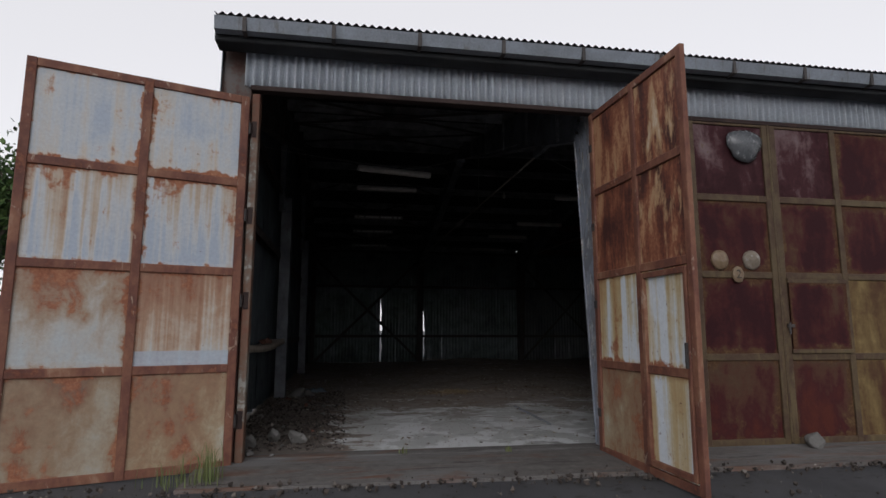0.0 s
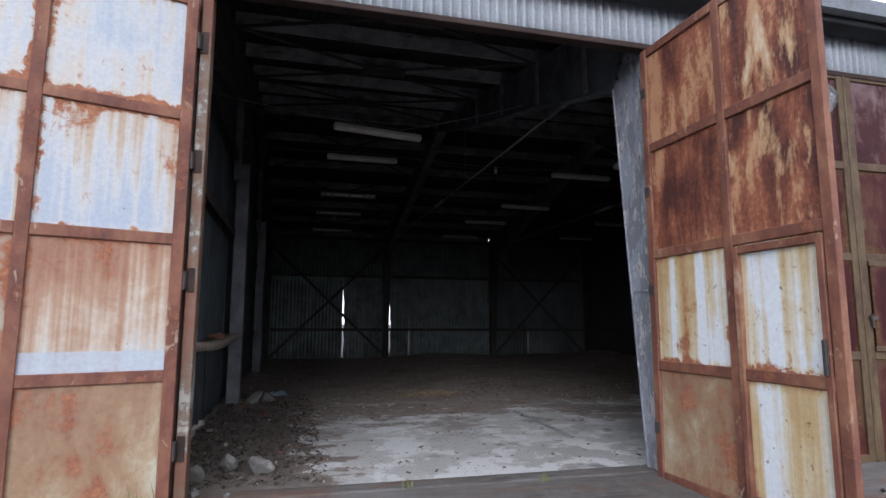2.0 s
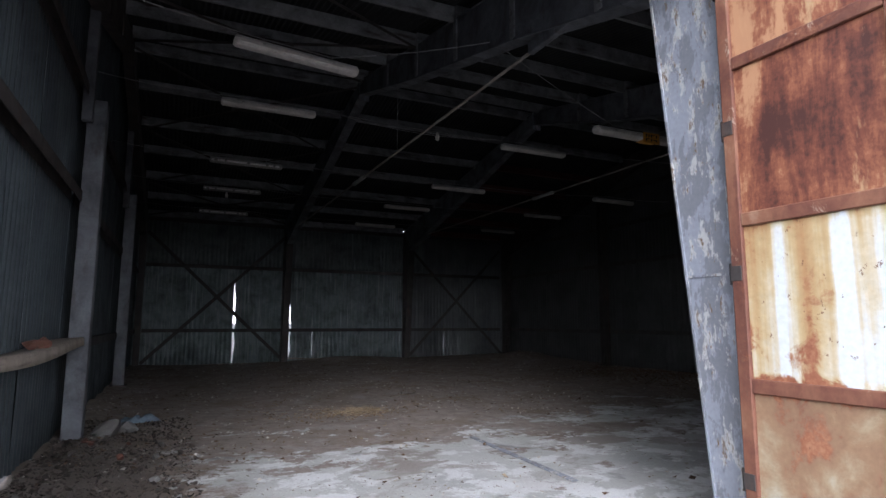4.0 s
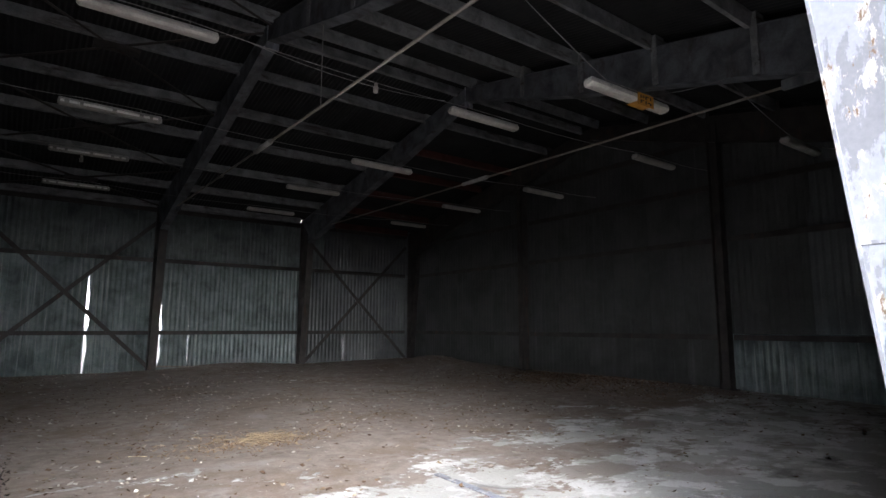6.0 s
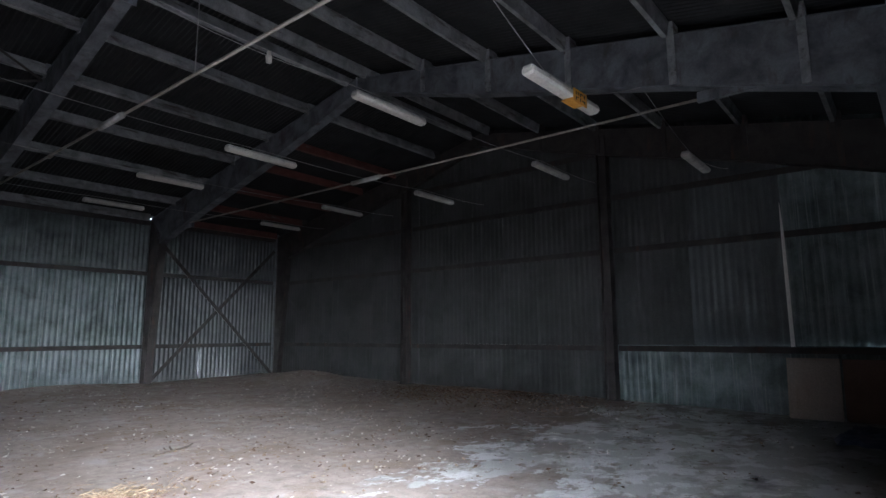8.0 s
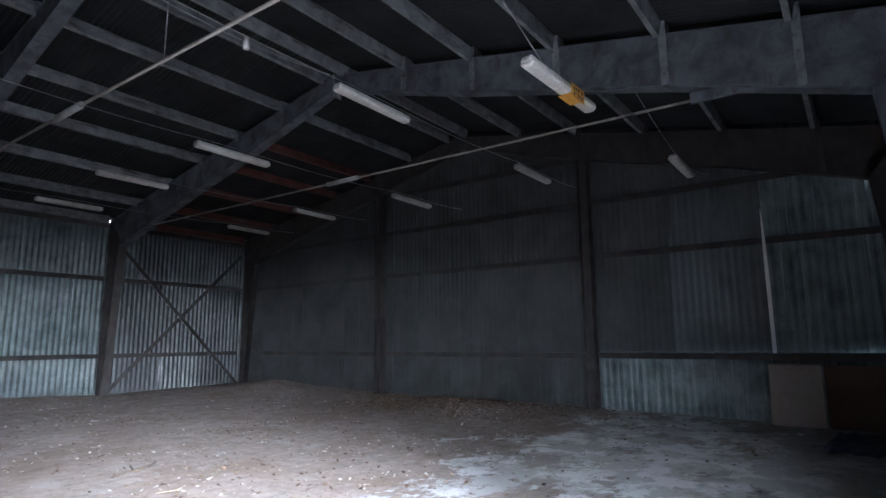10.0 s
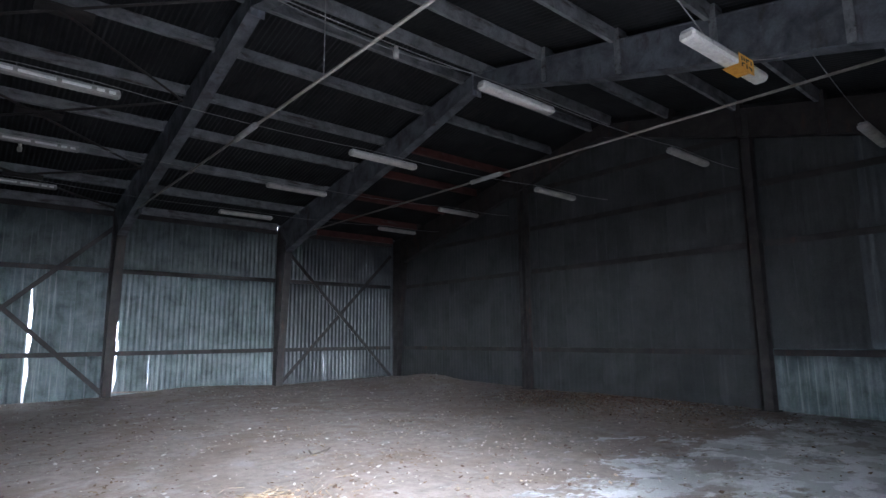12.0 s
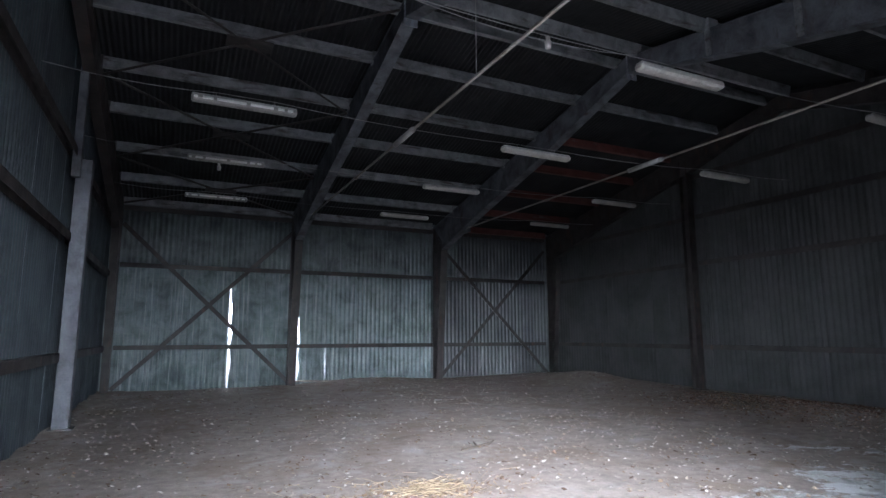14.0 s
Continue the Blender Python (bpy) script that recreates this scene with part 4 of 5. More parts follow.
# ---- rails on the walls ----
def rail(name, label, a, b, depth=0.07, high=0.10, material=None, group="wall rails"):
    """A horizontal cold-formed rail from a to b, lying along x or y."""
    (x0, y0, z0), (x1, y1, z1) = a, b
    sh = Shape()
    if abs(x1 - x0) > abs(y1 - y0):
        sh.box(x0, x1, y0 - depth, y0, z0 - 0.004, z0 + 0.004).box(x0, x1, y0 - depth, y0 - depth + 0.006, z0 - high, z0).box(x0, x1, y0 - 0.006, y0, z0 - high, z0)
    else:
        s = depth if x0 < 5 else -depth
        lo, hi = min(x0, x0 + s), max(x0, x0 + s)
        sh.box(lo, hi, y0, y1, z0 - 0.004, z0 + 0.004).box(lo, lo + 0.006, y0, y1, z0 - high, z0).box(hi - 0.006, hi, y0, y1, z0 - high, z0)
    return thing(name, label, "wall rail", sh, material or M_STEEL_DARK, group=group)


xs = [X_END[0] + 0.08, FRAMES_X[0] - 0.1, FRAMES_X[0] + 0.1, FRAMES_X[1] - 0.1, FRAMES_X[1] + 0.1, X_END[1] - 0.08]
for z in (1.12, 3.07):
    for a, b in zip(xs[::2], xs[1::2]):
        rail("wall_rail", "dark steel rail along the back wall", (a, Y_BACK - 0.035, z), (b, Y_BACK - 0.035, z))
for a, b in zip(xs[::2], xs[1::2]):
    rail("eave_beam", "dark steel eave beam along the back wall", (a, Y_BACK - 0.05, 4.47), (b, Y_BACK - 0.05, 4.47), 0.12, 0.12, group="eave beams")
POSTS_Y = (12.10, 17.58)
spans = [(7.2, POSTS_Y[0] - 0.1), (POSTS_Y[0] + 0.1, POSTS_Y[1] - 0.1), (POSTS_Y[1] + 0.1, 23.3)]
for z in (1.12, 3.05, 4.15):
    for a, b in spans:
        rail("wall_rail", "dark steel rail along the east gable", (X_EAST - 0.02, a, z), (X_EAST - 0.02, b, z))
rail("wall_rail", "high dark steel rail across the east gable", (X_EAST - 0.02, 9.9, 5.13), (X_EAST - 0.02, 20.5, 5.13))
for z in (1.11, 2.79, 4.02):
    for k, (a, b) in enumerate(spans):
        if z == 1.11 and k == 0:
            continue
        rail("wall_rail", "rusty steel rail along the west gable", (X_WEST + 0.02, a, z), (X_WEST + 0.02, b, z), 0.11, 0.12, M_STEEL_DARK)

# the bent rail in the first west span, with a broken brick lying on it
bent, steps = Shape(), 24
for k in range(steps + 1):
    y = 7.15 + (12.15 - 7.15) * k / steps
    z = 1.14 - 0.06 * math.sin(math.pi * k / steps) ** 2
    for dx, dz in ((0.012, -0.10), (0.012, 0.0), (0.26, 0.012), (0.27, -0.075)):
        bent.v.append((X_WEST + dx, y, z + dz))
for k in range(steps):
    for j in range(3):
        a = k * 4 + j
        bent.f.append((a, a + 1, a + 5, a + 4))
me = bent.mesh("bent_rail", True)
ob = new("bent_rail", me)
me.materials.append(M_WOOD)
sol = ob.modifiers.new("thickness", "SOLIDIFY")
sol.thickness = 0.012
tagged(ob, "sagging grey rail along the west gable", "wall rail")

# ---- gable posts ----
for y in POSTS_Y:
    for east in (False, True):
        x = X_END[1] if east else X_END[0] + 0.03
        post = thing("gable_post", "dark steel gable post" if east else "pale grey steel gable post with a lapped upper length", "post", group="gable posts")
        zf = floor_z(x, y) - 0.04
        top = roof_z(y) - 0.35 if east else 3.89
        if east:
            half = [(0.10, -0.10), (0.10, -0.088), (0.008, -0.088), (0.008, 0.088), (0.10, 0.088), (0.10, 0.10)]
            lo = Shape().prism([(x + a, y + b) for a, b in half] + [(x - a, y - b) for a, b in half], zf, top, "z")
        else:
            lo = Shape().box(x - 0.10, x + 0.10, y - 0.10, y + 0.10, zf, top, 0.008)
        part("shaft", lo, M_STEEL_DARK if east else M_STEEL, post)
        if not east:
            up = Shape().box(x - 0.14, x - 0.03, y - 0.22, y - 0.105, 3.6, roof_z(y) - 0.4, 0.006)
            part("upper_length", up, M_STEEL, post)
        part("foot_plate", Shape().box(x - 0.15, x + 0.15, y - 0.15, y + 0.15, zf, zf + 0.055, 0.006), M_STEEL_DARK, post)

# ---- cross braces on the back wall ----
for a, b in ((X_END[0] + 0.1, FRAMES_X[0] - 0.1), (FRAMES_X[1] + 0.1, X_END[1] - 0.1)):
    brace = thing("wall_brace", "crossed dark steel angle braces on the back wall", "brace", group="wall braces")
    yb = Y_BACK - 0.14
    for (p, pz), (q, qz), dy in (((a, 0.12), (b, 4.05), 0.0), ((a, 4.0), (b, 0.18), 0.022)):
        m = look((p, yb - dy, pz), (q, yb - dy, qz))
        run = math.hypot(q - p, qz - pz)
        sh = Shape().box(-0.008, 0.008, -0.05, 0.05, -run, 0.0, 0, m)
        part("bar", sh, M_STEEL_DARK, brace)


# ---- doors ----
def door_leaf(name, label, width, rows, splits, bar_material, panel_of, kind="", extra=0.0):
    """A framed steel leaf in its own axes: hinge edge at x = 0, out along x, z up."""
    leaf = thing(name, label, "door", kind=kind)
    z0, z1 = rows[0], rows[-1]
    bw, bt = 0.082, 0.026
    for i, x in enumerate(splits):
        a = 0.0 if i == 0 else width - bw if i == len(splits) - 1 else x - bw / 2
        part("stile", Shape().box(a, a + bw, -bt, bt, z0, z1, 0.006), bar_material, leaf)
    for j, z in enumerate(rows):
        for i in range(len(splits) - 1):
            a = bw if i == 0 else splits[i] + bw / 2
            b = width - bw if i == len(splits) - 2 else splits[i + 1] - bw / 2
            lo = z0 if j == 0 else z1 - bw if j == len(rows) - 1 else z - bw / 2
            part("rail", Shape().box(a - 0.002, b + 0.002, -bt + 0.003, bt - 0.003, lo, lo + bw, 0.006), bar_material, leaf)
    for i in range(len(splits) - 1):
        for j in range(len(rows) - 1):
            a, b = splits[i] + 0.02, splits[i + 1] - 0.02
            sh, n = Shape(), 8
            for side in (0, 1):
                for r in range(n + 1):
                    for c in range(n + 1):
                        x, z = a + (b - a) * c / n, rows[j] + 0.02 + (rows[j + 1] - rows[j] - 0.04) * r / n
                        bulge = 0.007 * noise.noise((x * 1.6 + i * 7, z * 1.6, len(name)))
                        sh.v.append((x, bulge + (0.0015 if side else -0.0015), z))
            q = (n + 1) * (n + 1)
            for side in (0, 1):
                for r in range(n):
                    for c in range(n):
                        k = side * q + r * (n + 1) + c
                        sh.f.append((k, k + 1, k + n + 2, k + n + 1) if side else (k, k + n + 1, k + n + 2, k + 1))
            part("panel", sh, panel_of(i, j), leaf, smooth=True)
    return leaf


ROWS_1 = [-0.035, 0.94, 1.91, 2.85, 3.81]
ROWS_E = [-0.03, 0.955, 1.935, 2.92, 3.89]
W_L, W_R = 1.965, 1.82


def west_panel(i, j):
    return [M_PANEL_LOW if i else M_PANEL_OCHRE, M_PANEL_WORN if i else M_PANEL_BAND, M_PANEL_RUN, M_PANEL_PALE][j]


def east_panel(i, j):
    if i == 0:
        return [M_PANEL_OCHRE, M_PANEL_STREAK, M_PANEL_RUST, M_PANEL_RUST][j]
    return [M_PANEL_STREAK, M_PANEL_STREAK, M_PANEL_FLAKE, M_PANEL_FLAKE][j]


west = door_leaf("door_1", "pale blue steel door leaf streaked with rust, swung wide open", W_L, ROWS_1, [0, W_L * 0.49, W_L], M_RUST_FRAME, west_panel, "structure")
west.matrix_basis = pose(-0.575, 6.855, 0, 0, 0, 199.0)
east = door_leaf("door_2", "rust-brown steel door leaf with white streaked panels, open", W_R, ROWS_E, [0, W_R * 0.525, W_R], M_RUST_FRAME, east_panel, "structure")
east.matrix_basis = pose(3.365, 6.92, 0, 0, 0, 272.0)
for leaf, s in ((west, 1), (east, -1)):
    bolt = part("drop_bolt", Shape().tube((W_L * 0.49, s * -0.04, 0.06), (W_L * 0.49, s * -0.04, 0.50), 0.010).box(W_L * 0.49 - 0.03, W_L * 0.49 + 0.03, s * -0.04 - 0.012, s * -0.04 + 0.012, 0.2, 0.30, 0.004), M_STEEL_DARK, leaf, "rusty drop bolt")
    part("bolt_handle", Shape().tube((W_L * 0.49, s * -0.045, 0.46), (W_L * 0.49 + 0.10, s * -0.06, 0.48), 0.009), M_STEEL_DARK, bolt)
    for z in (0.35, 1.55, 2.45, 3.4):
        part("hinge", Shape().tube((-0.012, 0, z), (-0.012, 0, z + 0.13), 0.016).box(0.0, 0.07, -0.034, -0.027, z + 0.02, z + 0.11, 0.002), M_STEEL_DARK, leaf, smooth=False)

hatch = part("hatch_frame", Shape().box(W_R * 0.525 + 0.048, W_R * 0.525 + 0.098, -0.038, 0.03, 0.07, 1.88, 0.005), M_RUST_FRAME, east, "rusty frame of a small door let into the leaf")
for a, b, z0, z1 in ((W_R - 0.135, W_R - 0.088, 0.07, 1.88), (W_R * 0.525 + 0.098, W_R - 0.135, 0.07, 0.125), (W_R * 0.525 + 0.098, W_R - 0.135, 1.825, 1.88)):
    part("hatch_bar", Shape().box(a, b, -0.037, 0.029, z0, z1, 0.005), M_RUST_FRAME, hatch)
part("pull", Shape().box(W_R - 0.128, W_R - 0.10, -0.06, -0.036, 1.0, 1.22, 0.004), M_STEEL_DARK, hatch, "dark pull handle")

ROWS_2 = [-0.01, 1.01, 1.99, 2.94, 3.95]


def maroon_panel(i, j):
    return [M_MAROON_RED, M_MAROON, M_MAROON, M_MAROON_BLOOM][j]


def wicket_panel(i, j):
    return M_MAROON_BLOOM if (i, j) == (0, 3) else M_MAROON_OCHRE if i == 1 and j < 2 else M_MAROON_RED if j == 0 else M_MAROON


W2 = 2.02
leaf = door_leaf("door_3", "closed maroon steel door leaf with ochre-brown bars", W2, ROWS_2, [0, 0.95, W2], M_OCHRE_BAR, maroon_panel, "structure")
leaf.matrix_basis = pose(3.70, 6.885, 0)
leaf2 = door_leaf("door_4", "closed maroon steel door leaf with a wicket hatch", W2, ROWS_2, [0, 0.92, W2], M_OCHRE_BAR, wicket_panel, "structure")
leaf2.matrix_basis = pose(5.745, 6.885, 0)
wicket = part("wicket", Shape().box(0.09, 0.90, -0.045, -0.028, 1.08, 1.93, 0.006), M_MAROON, leaf2, "small hatch with a dark frame")
part("wicket_frame", Shape().box(0.07, 0.92, -0.05, -0.03, 1.05, 1.10, 0.004), M_OCHRE_BAR, wicket)
part("wicket_frame", Shape().box(0.07, 0.92, -0.05, -0.03, 1.90, 1.95, 0.004), M_OCHRE_BAR, wicket)
part("latch", Shape().box(0.03, 0.12, -0.06, -0.03, 1.36, 1.40, 0.004).tube((0.05, -0.055, 1.28), (0.05, -0.055, 1.42), 0.012), M_STEEL_DARK, leaf2, "rusty latch")
part("edge_bar", Shape().box(-0.035, -0.004, -0.034, 0.02, 0.02, 3.93, 0.004), M_OCHRE_BAR, leaf2)


def disc_shape(cx, cz, rx, rz, depth, seed, lobes=0.06, point=0.0):
    """A dished, slightly dented round cover facing the yard."""
    sh, rings, n = Shape(), 5, 28
    sh.v.append((cx, -depth, cz))
    for r in range(1, rings + 1):
        s = r / rings
        for k in range(n):
            a = 2 * math.pi * k / n
            w = 1 + point * math.cos(3 * (a + math.pi / 2)) + lobes * noise.noise((2 * math.cos(a), 2 * math.sin(a), seed)) * s
            drop = -depth * (1 - s * s) + 0.02 * noise.noise((3 * s * math.cos(a), 3 * s * math.sin(a), seed + 5)) * (1 - s)
            sh.v.append((cx + rx * s * w * math.cos(a), drop, cz + rz * s * w * math.sin(a)))
    for k in range(n):
        sh.f.append((0, 1 + (k + 1) % n, 1 + k))
        for r in range(rings - 1):
            a, b = 1 + r * n + k, 1 + r * n + (k + 1) % n
            sh.f.append((a, b, b + n, a + n))
    back = len(sh.v)
    for k in range(n):
        x, y, z = sh.v[1 + (rings - 1) * n + k]
        sh.v.append((x, 0.02, z))
    for k in range(n):
        a, b = 1 + (rings - 1) * n + k, 1 + (rings - 1) * n + (k + 1) % n
        sh.f.append((a, b, back + (k + 1) % n, back + k))
    return sh


cover = disc_shape(0, 0, 0.235, 0.205, 0.08, 3.0, 0.12, 0.10)
thing("plastic_cover", "crumpled translucent whitish plastic cover on the maroon door", "cover", cover, M_PLASTIC, m=pose(5.37, 6.835, 3.62), smooth=True)
thing("round_plate", "round dirty cream enamel plate on the maroon door", "plate", disc_shape(0, 0, 0.115, 0.12, 0.03, 8.0), M_REFLECTOR, group="round plates", m=pose(4.94, 6.86, 2.165), smooth=True)
thing("round_plate", "round dull white plate on the maroon door", "plate", disc_shape(0, 0, 0.115, 0.12, 0.03, 9.0), M_ENAMEL, group="round plates", m=pose(5.37, 6.86, 2.17), smooth=True)
plate = thing("number_plate", "small round white number plate, paint flaking", "sign", m=pose(5.16, 6.845, 1.99))
part("disc", disc_shape(0, 0, 0.075, 0.10, 0.008, 4.0, 0.25), M_REFLECTOR, plate, smooth=True)
fc = bpy.data.curves.new("numeral", "FONT")
fc.body, fc.size, fc.align_x, fc.align_y, fc.extrude = "2", 0.15, "CENTER", "CENTER", 0.001
tmp = bpy.data.objects.new("numeral", fc)
scene.collection.objects.link(tmp)
me = bpy.data.meshes.new_from_object(tmp.evaluated_get(bpy.context.evaluated_depsgraph_get()))
bpy.data.objects.remove(tmp)
me.materials.clear()
num = part("numeral", me, M_INK, plate, "black numeral")
num.matrix_basis = pose(0, -0.014, 0, 90)

# door surround
part_jamb = thing("door_frame", "grey-painted steel door frame with rust patches", "door frame", kind="structure")
part("jamb", Shape().box(DOOR_L + 0.005, DOOR_L + 0.085, 6.90, 7.04, 0.0, DOOR_TOP, 0.006), M_JAMB, part_jamb)
part("jamb", Shape().box(DOOR_R + 0.006, DOOR_R + 0.045, 6.90, 6.965, 0.0, DOOR_TOP, 0.004), M_JAMB, part_jamb)
for z in (0.33, 1.53, 2.43, 3.38):
    part("hinge_plate", Shape().box(DOOR_L + 0.012, DOOR_L + 0.066, 6.893, 6.902, z, z + 0.18, 0.003).tube((DOOR_L + 0.01, 6.888, z + 0.03), (DOOR_L + 0.01, 6.888, z + 0.15), 0.012), M_LINTEL, part_jamb, "dark rusty hinge plate")
part("lintel", Shape().box(DOOR_L - 0.01, 7.75, 6.85, 6.97, DOOR_TOP + 0.02, DOOR_TOP + 0.075, 0.006), M_LINTEL, part_jamb, "rusty brown lintel angle")
part("mullion", Shape().box(3.44, 3.69, 6.90, 6.965, 0.0, DOOR_TOP + 0.05, 0.004), M_STEEL_DARK, part_jamb)

# ---- gutter along the eave ----
cuts = [-0.90, -0.585, 0.31, 1.22, 2.15, 3.08, 4.03, 4.97, 5.92, 6.86, 7.8, 8.7, 9.6, 10.5, 11.4, 11.8]
gutter = thing("gutter", "dull grey sheet-metal box gutter in lengths", "gutter")
for a, b in zip(cuts, cuts[1:]):
    sh = Shape().prism([(6.40, 4.48), (6.43, 4.352), (6.50, 4.335), (6.53, 4.345), (6.53, 4.475), (6.522, 4.475), (6.515, 4.355), (6.445, 4.362), (6.412, 4.48)], a + 0.018, b - 0.018)
    part("length", sh, M_FASCIA, gutter)
    part("strap", Shape().box(b - 0.02, b + 0.02, 6.394, 6.54, 4.325, 4.485, 0.003), M_STEEL_DARK, gutter, "dark joint strap")
# board across the eave's shadow band, with that shade as its colour
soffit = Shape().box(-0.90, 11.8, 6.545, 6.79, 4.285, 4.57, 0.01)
thing("soffit", "soffit board under the eave, coloured near-black for the eave's shade", "soffit", soffit, M_ROOF, kind="structure")


# ---- strip lamps ----
def strip_lamp(label):
    """A surface-type fluorescent lamp, 1.25 m long, its underside at z = 0."""
    lamp = thing("strip_lamp", label, "lamp", group="strip lamps")
    base = Shape().box(-0.62, 0.62, -0.055, 0.055, 0.055, 0.095, 0.012)
    part("housing", base, M_LAMP_BASE, lamp, "grey housing")
    dif, n = Shape(), 10
    ring = [(-0.068, 0.06), (-0.07, 0.03), (-0.05, 0.006), (-0.025, 0.0), (0.025, 0.0), (0.05, 0.006), (0.07, 0.03), (0.068, 0.06)]
    for x, s in ((-0.625, 0.75), (-0.60, 1.0), (0.60, 1.0), (0.625, 0.75)):
        dif.v += [(x, y * s, 0.06 - (0.06 - z) * s) for y, z in ring]
    k = len(ring)
    for j in range(3):
        for i in range(k):
            a, b = j * k + i, j * k + (i + 1) % k
            dif.f.append((a, b, b + k, a + k))
    dif.f += [tuple(range(k)), tuple(range(3 * k, 4 * k))[::-1]]
    part("diffuser", dif, M_LAMP, lamp, "dusty white diffuser")
    for x in (-0.35, 0.35):
        part("clip", Shape().box(x - 0.015, x + 0.015, -0.073, 0.073, 0.05, 0.066, 0.003).tube((x, 0, 0.09), (x, 0, 0.15), 0.004, 6), M_WIRE, lamp)
    return lamp


LAMP_ROWS = [(9.9, 3.80), (12.35, 4.18), (15.19, 4.13), (18.24, 4.28), (20.9, 4.23)]
LAMP_X = (1.30, 5.62, 9.85)
first = strip_lamp("dusty white strip lamp hung on a cable, unlit")
first.matrix_basis = pose(1.27, 10.1, 3.93, 0, 2.5, 4)
lamps = []
for r, (y, z) in enumerate(LAMP_ROWS):
    for c, x in enumerate(LAMP_X):
        if r == 0 and c == 0:
            continue
        if r == 0:
            m = pose((0, 5.507, 9.53)[c], (0, 9.894, 9.77)[c], (0, 3.645, 3.85)[c], 0, (0, 1.3, -2)[c], (0, -3.3, 2)[c])
        else:
            m = pose(x + (0.0, 0.0, 0.045)[c] * (r - 2), y, z + (0.01, -0.03, 0.09)[c], 0, 0, ((r * 7 + c * 5) % 5 - 2) * 0.5)
        lamps.append(copy_thing(first, m))
sticker_lamp = lamps[0]
tagged(sticker_lamp, "dusty strip lamp with a yellow sign stuck on its end")
st = part("sticker", Shape().box(0.06, 0.32, -0.0765, -0.0735, -0.045, 0.095, 0.0).box(0.06, 0.32, -0.076, 0.07, -0.0065, -0.0035), M_STICKER, sticker_lamp, "yellow sign with black marks")
for k, (a, b, z0, z1) in enumerate(((0.28, 0.30, 0.01, 0.07), (0.32, 0.34, 0.02, 0.07), (0.36, 0.42, 0.05, 0.07), (0.36, 0.38, 0.01, 0.05), (0.44, 0.46, 0.01, 0.07),
                                    (0.28, 0.34, -0.03, -0.015), (0.28, 0.30, -0.075, -0.03), (0.36, 0.38, -0.075, -0.015), (0.40, 0.46, -0.05, -0.03), (0.44, 0.46, -0.075, -0.05))):
    part("mark", Shape().box(a - 0.18, b - 0.18, -0.0785, -0.0767, 0.028 + 0.62 * z0, 0.028 + 0.62 * z1), M_INK, st)

# white pieces on the west lamps, painting doorway light reflected by their tubes
for lamp in (lamps[5], lamps[8], lamps[11]):
    for ch in lamp.children:
        if ch.name.startswith("diffuser"):
            ch.material_slots[0].link = "OBJECT"
            ch.material_slots[0].material = M_LAMP_DULL
    for a, b in ((-0.60, -0.555), (-0.50, -0.38), (-0.34, 0.0), (0.05, 0.33), (0.38, 0.46), (0.50, 0.57)):
        part("tube_length", Shape().box(a, b, -0.078, -0.062, 0.022, 0.056, 0.005), M_WHITE, lamp, "white piece painting a daylight glint on the tube")

# ---- cables that carry the lamps ----
def cable(pts, r=0.005, label="thin grey cable carrying the strip lamps"):
    sh = Shape()
    for p, q in zip(pts, pts[1:]):
        sh.tube(p, q, r, 6)
    return thing("lamp_cable", label, "cable", sh, M_WIRE, group="lamp cables", smooth=True)


def sag(p, q, drop, n=8):
    p, q = Vector(p), Vector(q)
    return [p.lerp(q, k / n) - Vector((0, 0, drop * 4 * (k / n) * (1 - k / n))) for k in range(n + 1)]


for r, (y, z) in enumerate(LAMP_ROWS):
    if r == 0:
        cable(sag((X_WEST + 0.05, 9.8, 4.2), (0.92, 10.07, 4.08), 0.02) + sag((1.62, 10.12, 4.05), (FRAMES_X[0], 9.94, 4.55), 0.03))
        cable(sag((FRAMES_X[0], 9.94, 4.55), (5.16, 9.91, 3.79), 0.03) + sag((5.86, 9.87, 3.78), (FRAMES_X[1], 9.85, 4.45), 0.03))
        cable(sag((FRAMES_X[1], 9.85, 4.45), (9.18, 9.76, 3.98), 0.03) + sag((9.88, 9.78, 4.0), (X_EAST - 0.05, 9.8, 4.3), 0.03))
        continue
    e = 0.045 * (r - 2)
    xs = [X_WEST + 0.05, 0.95, 1.65, 5.27, 5.97, 9.50 + e, 10.20 + e, X_EAST - 0.05]
    zs = [z + 0.20, z + 0.16, z + 0.16, z + 0.12, z + 0.12, z + 0.24, z + 0.24, z + 0.30]
    pts = []
    for k in range(len(xs) - 1):
        pts += sag((xs[k], y, zs[k]), (xs[k + 1], y, zs[k + 1]), 0.0 if k % 2 else 0.05 if k < 6 else 0.02, 6)[:-1]
    cable(pts + [Vector((xs[-1], y, zs[-1]))])
cable(sag((2.2, 12.33, 4.30), (4.90, 12.35, 4.30), 0.10), 0.004, "second slack grey cable beside the lamp cable")
for x, y, z in ((3.83, 12.35, 4.20), (1.18, 18.24, 4.22)):
    pend = thing("bulb_holder", "small pale bulb holder hanging from the lamp cable", "bulb holder", group="bulb holders")
    part("cap", Shape().tube((x, y, z + 0.01), (x, y, z + 0.06), 0.022, 10), M_LAMP, pend, smooth=True)
    part("socket", Shape().tube((x, y, z - 0.06), (x, y, z + 0.01), 0.030, 10, 0.034), M_LAMP, pend, smooth=True)

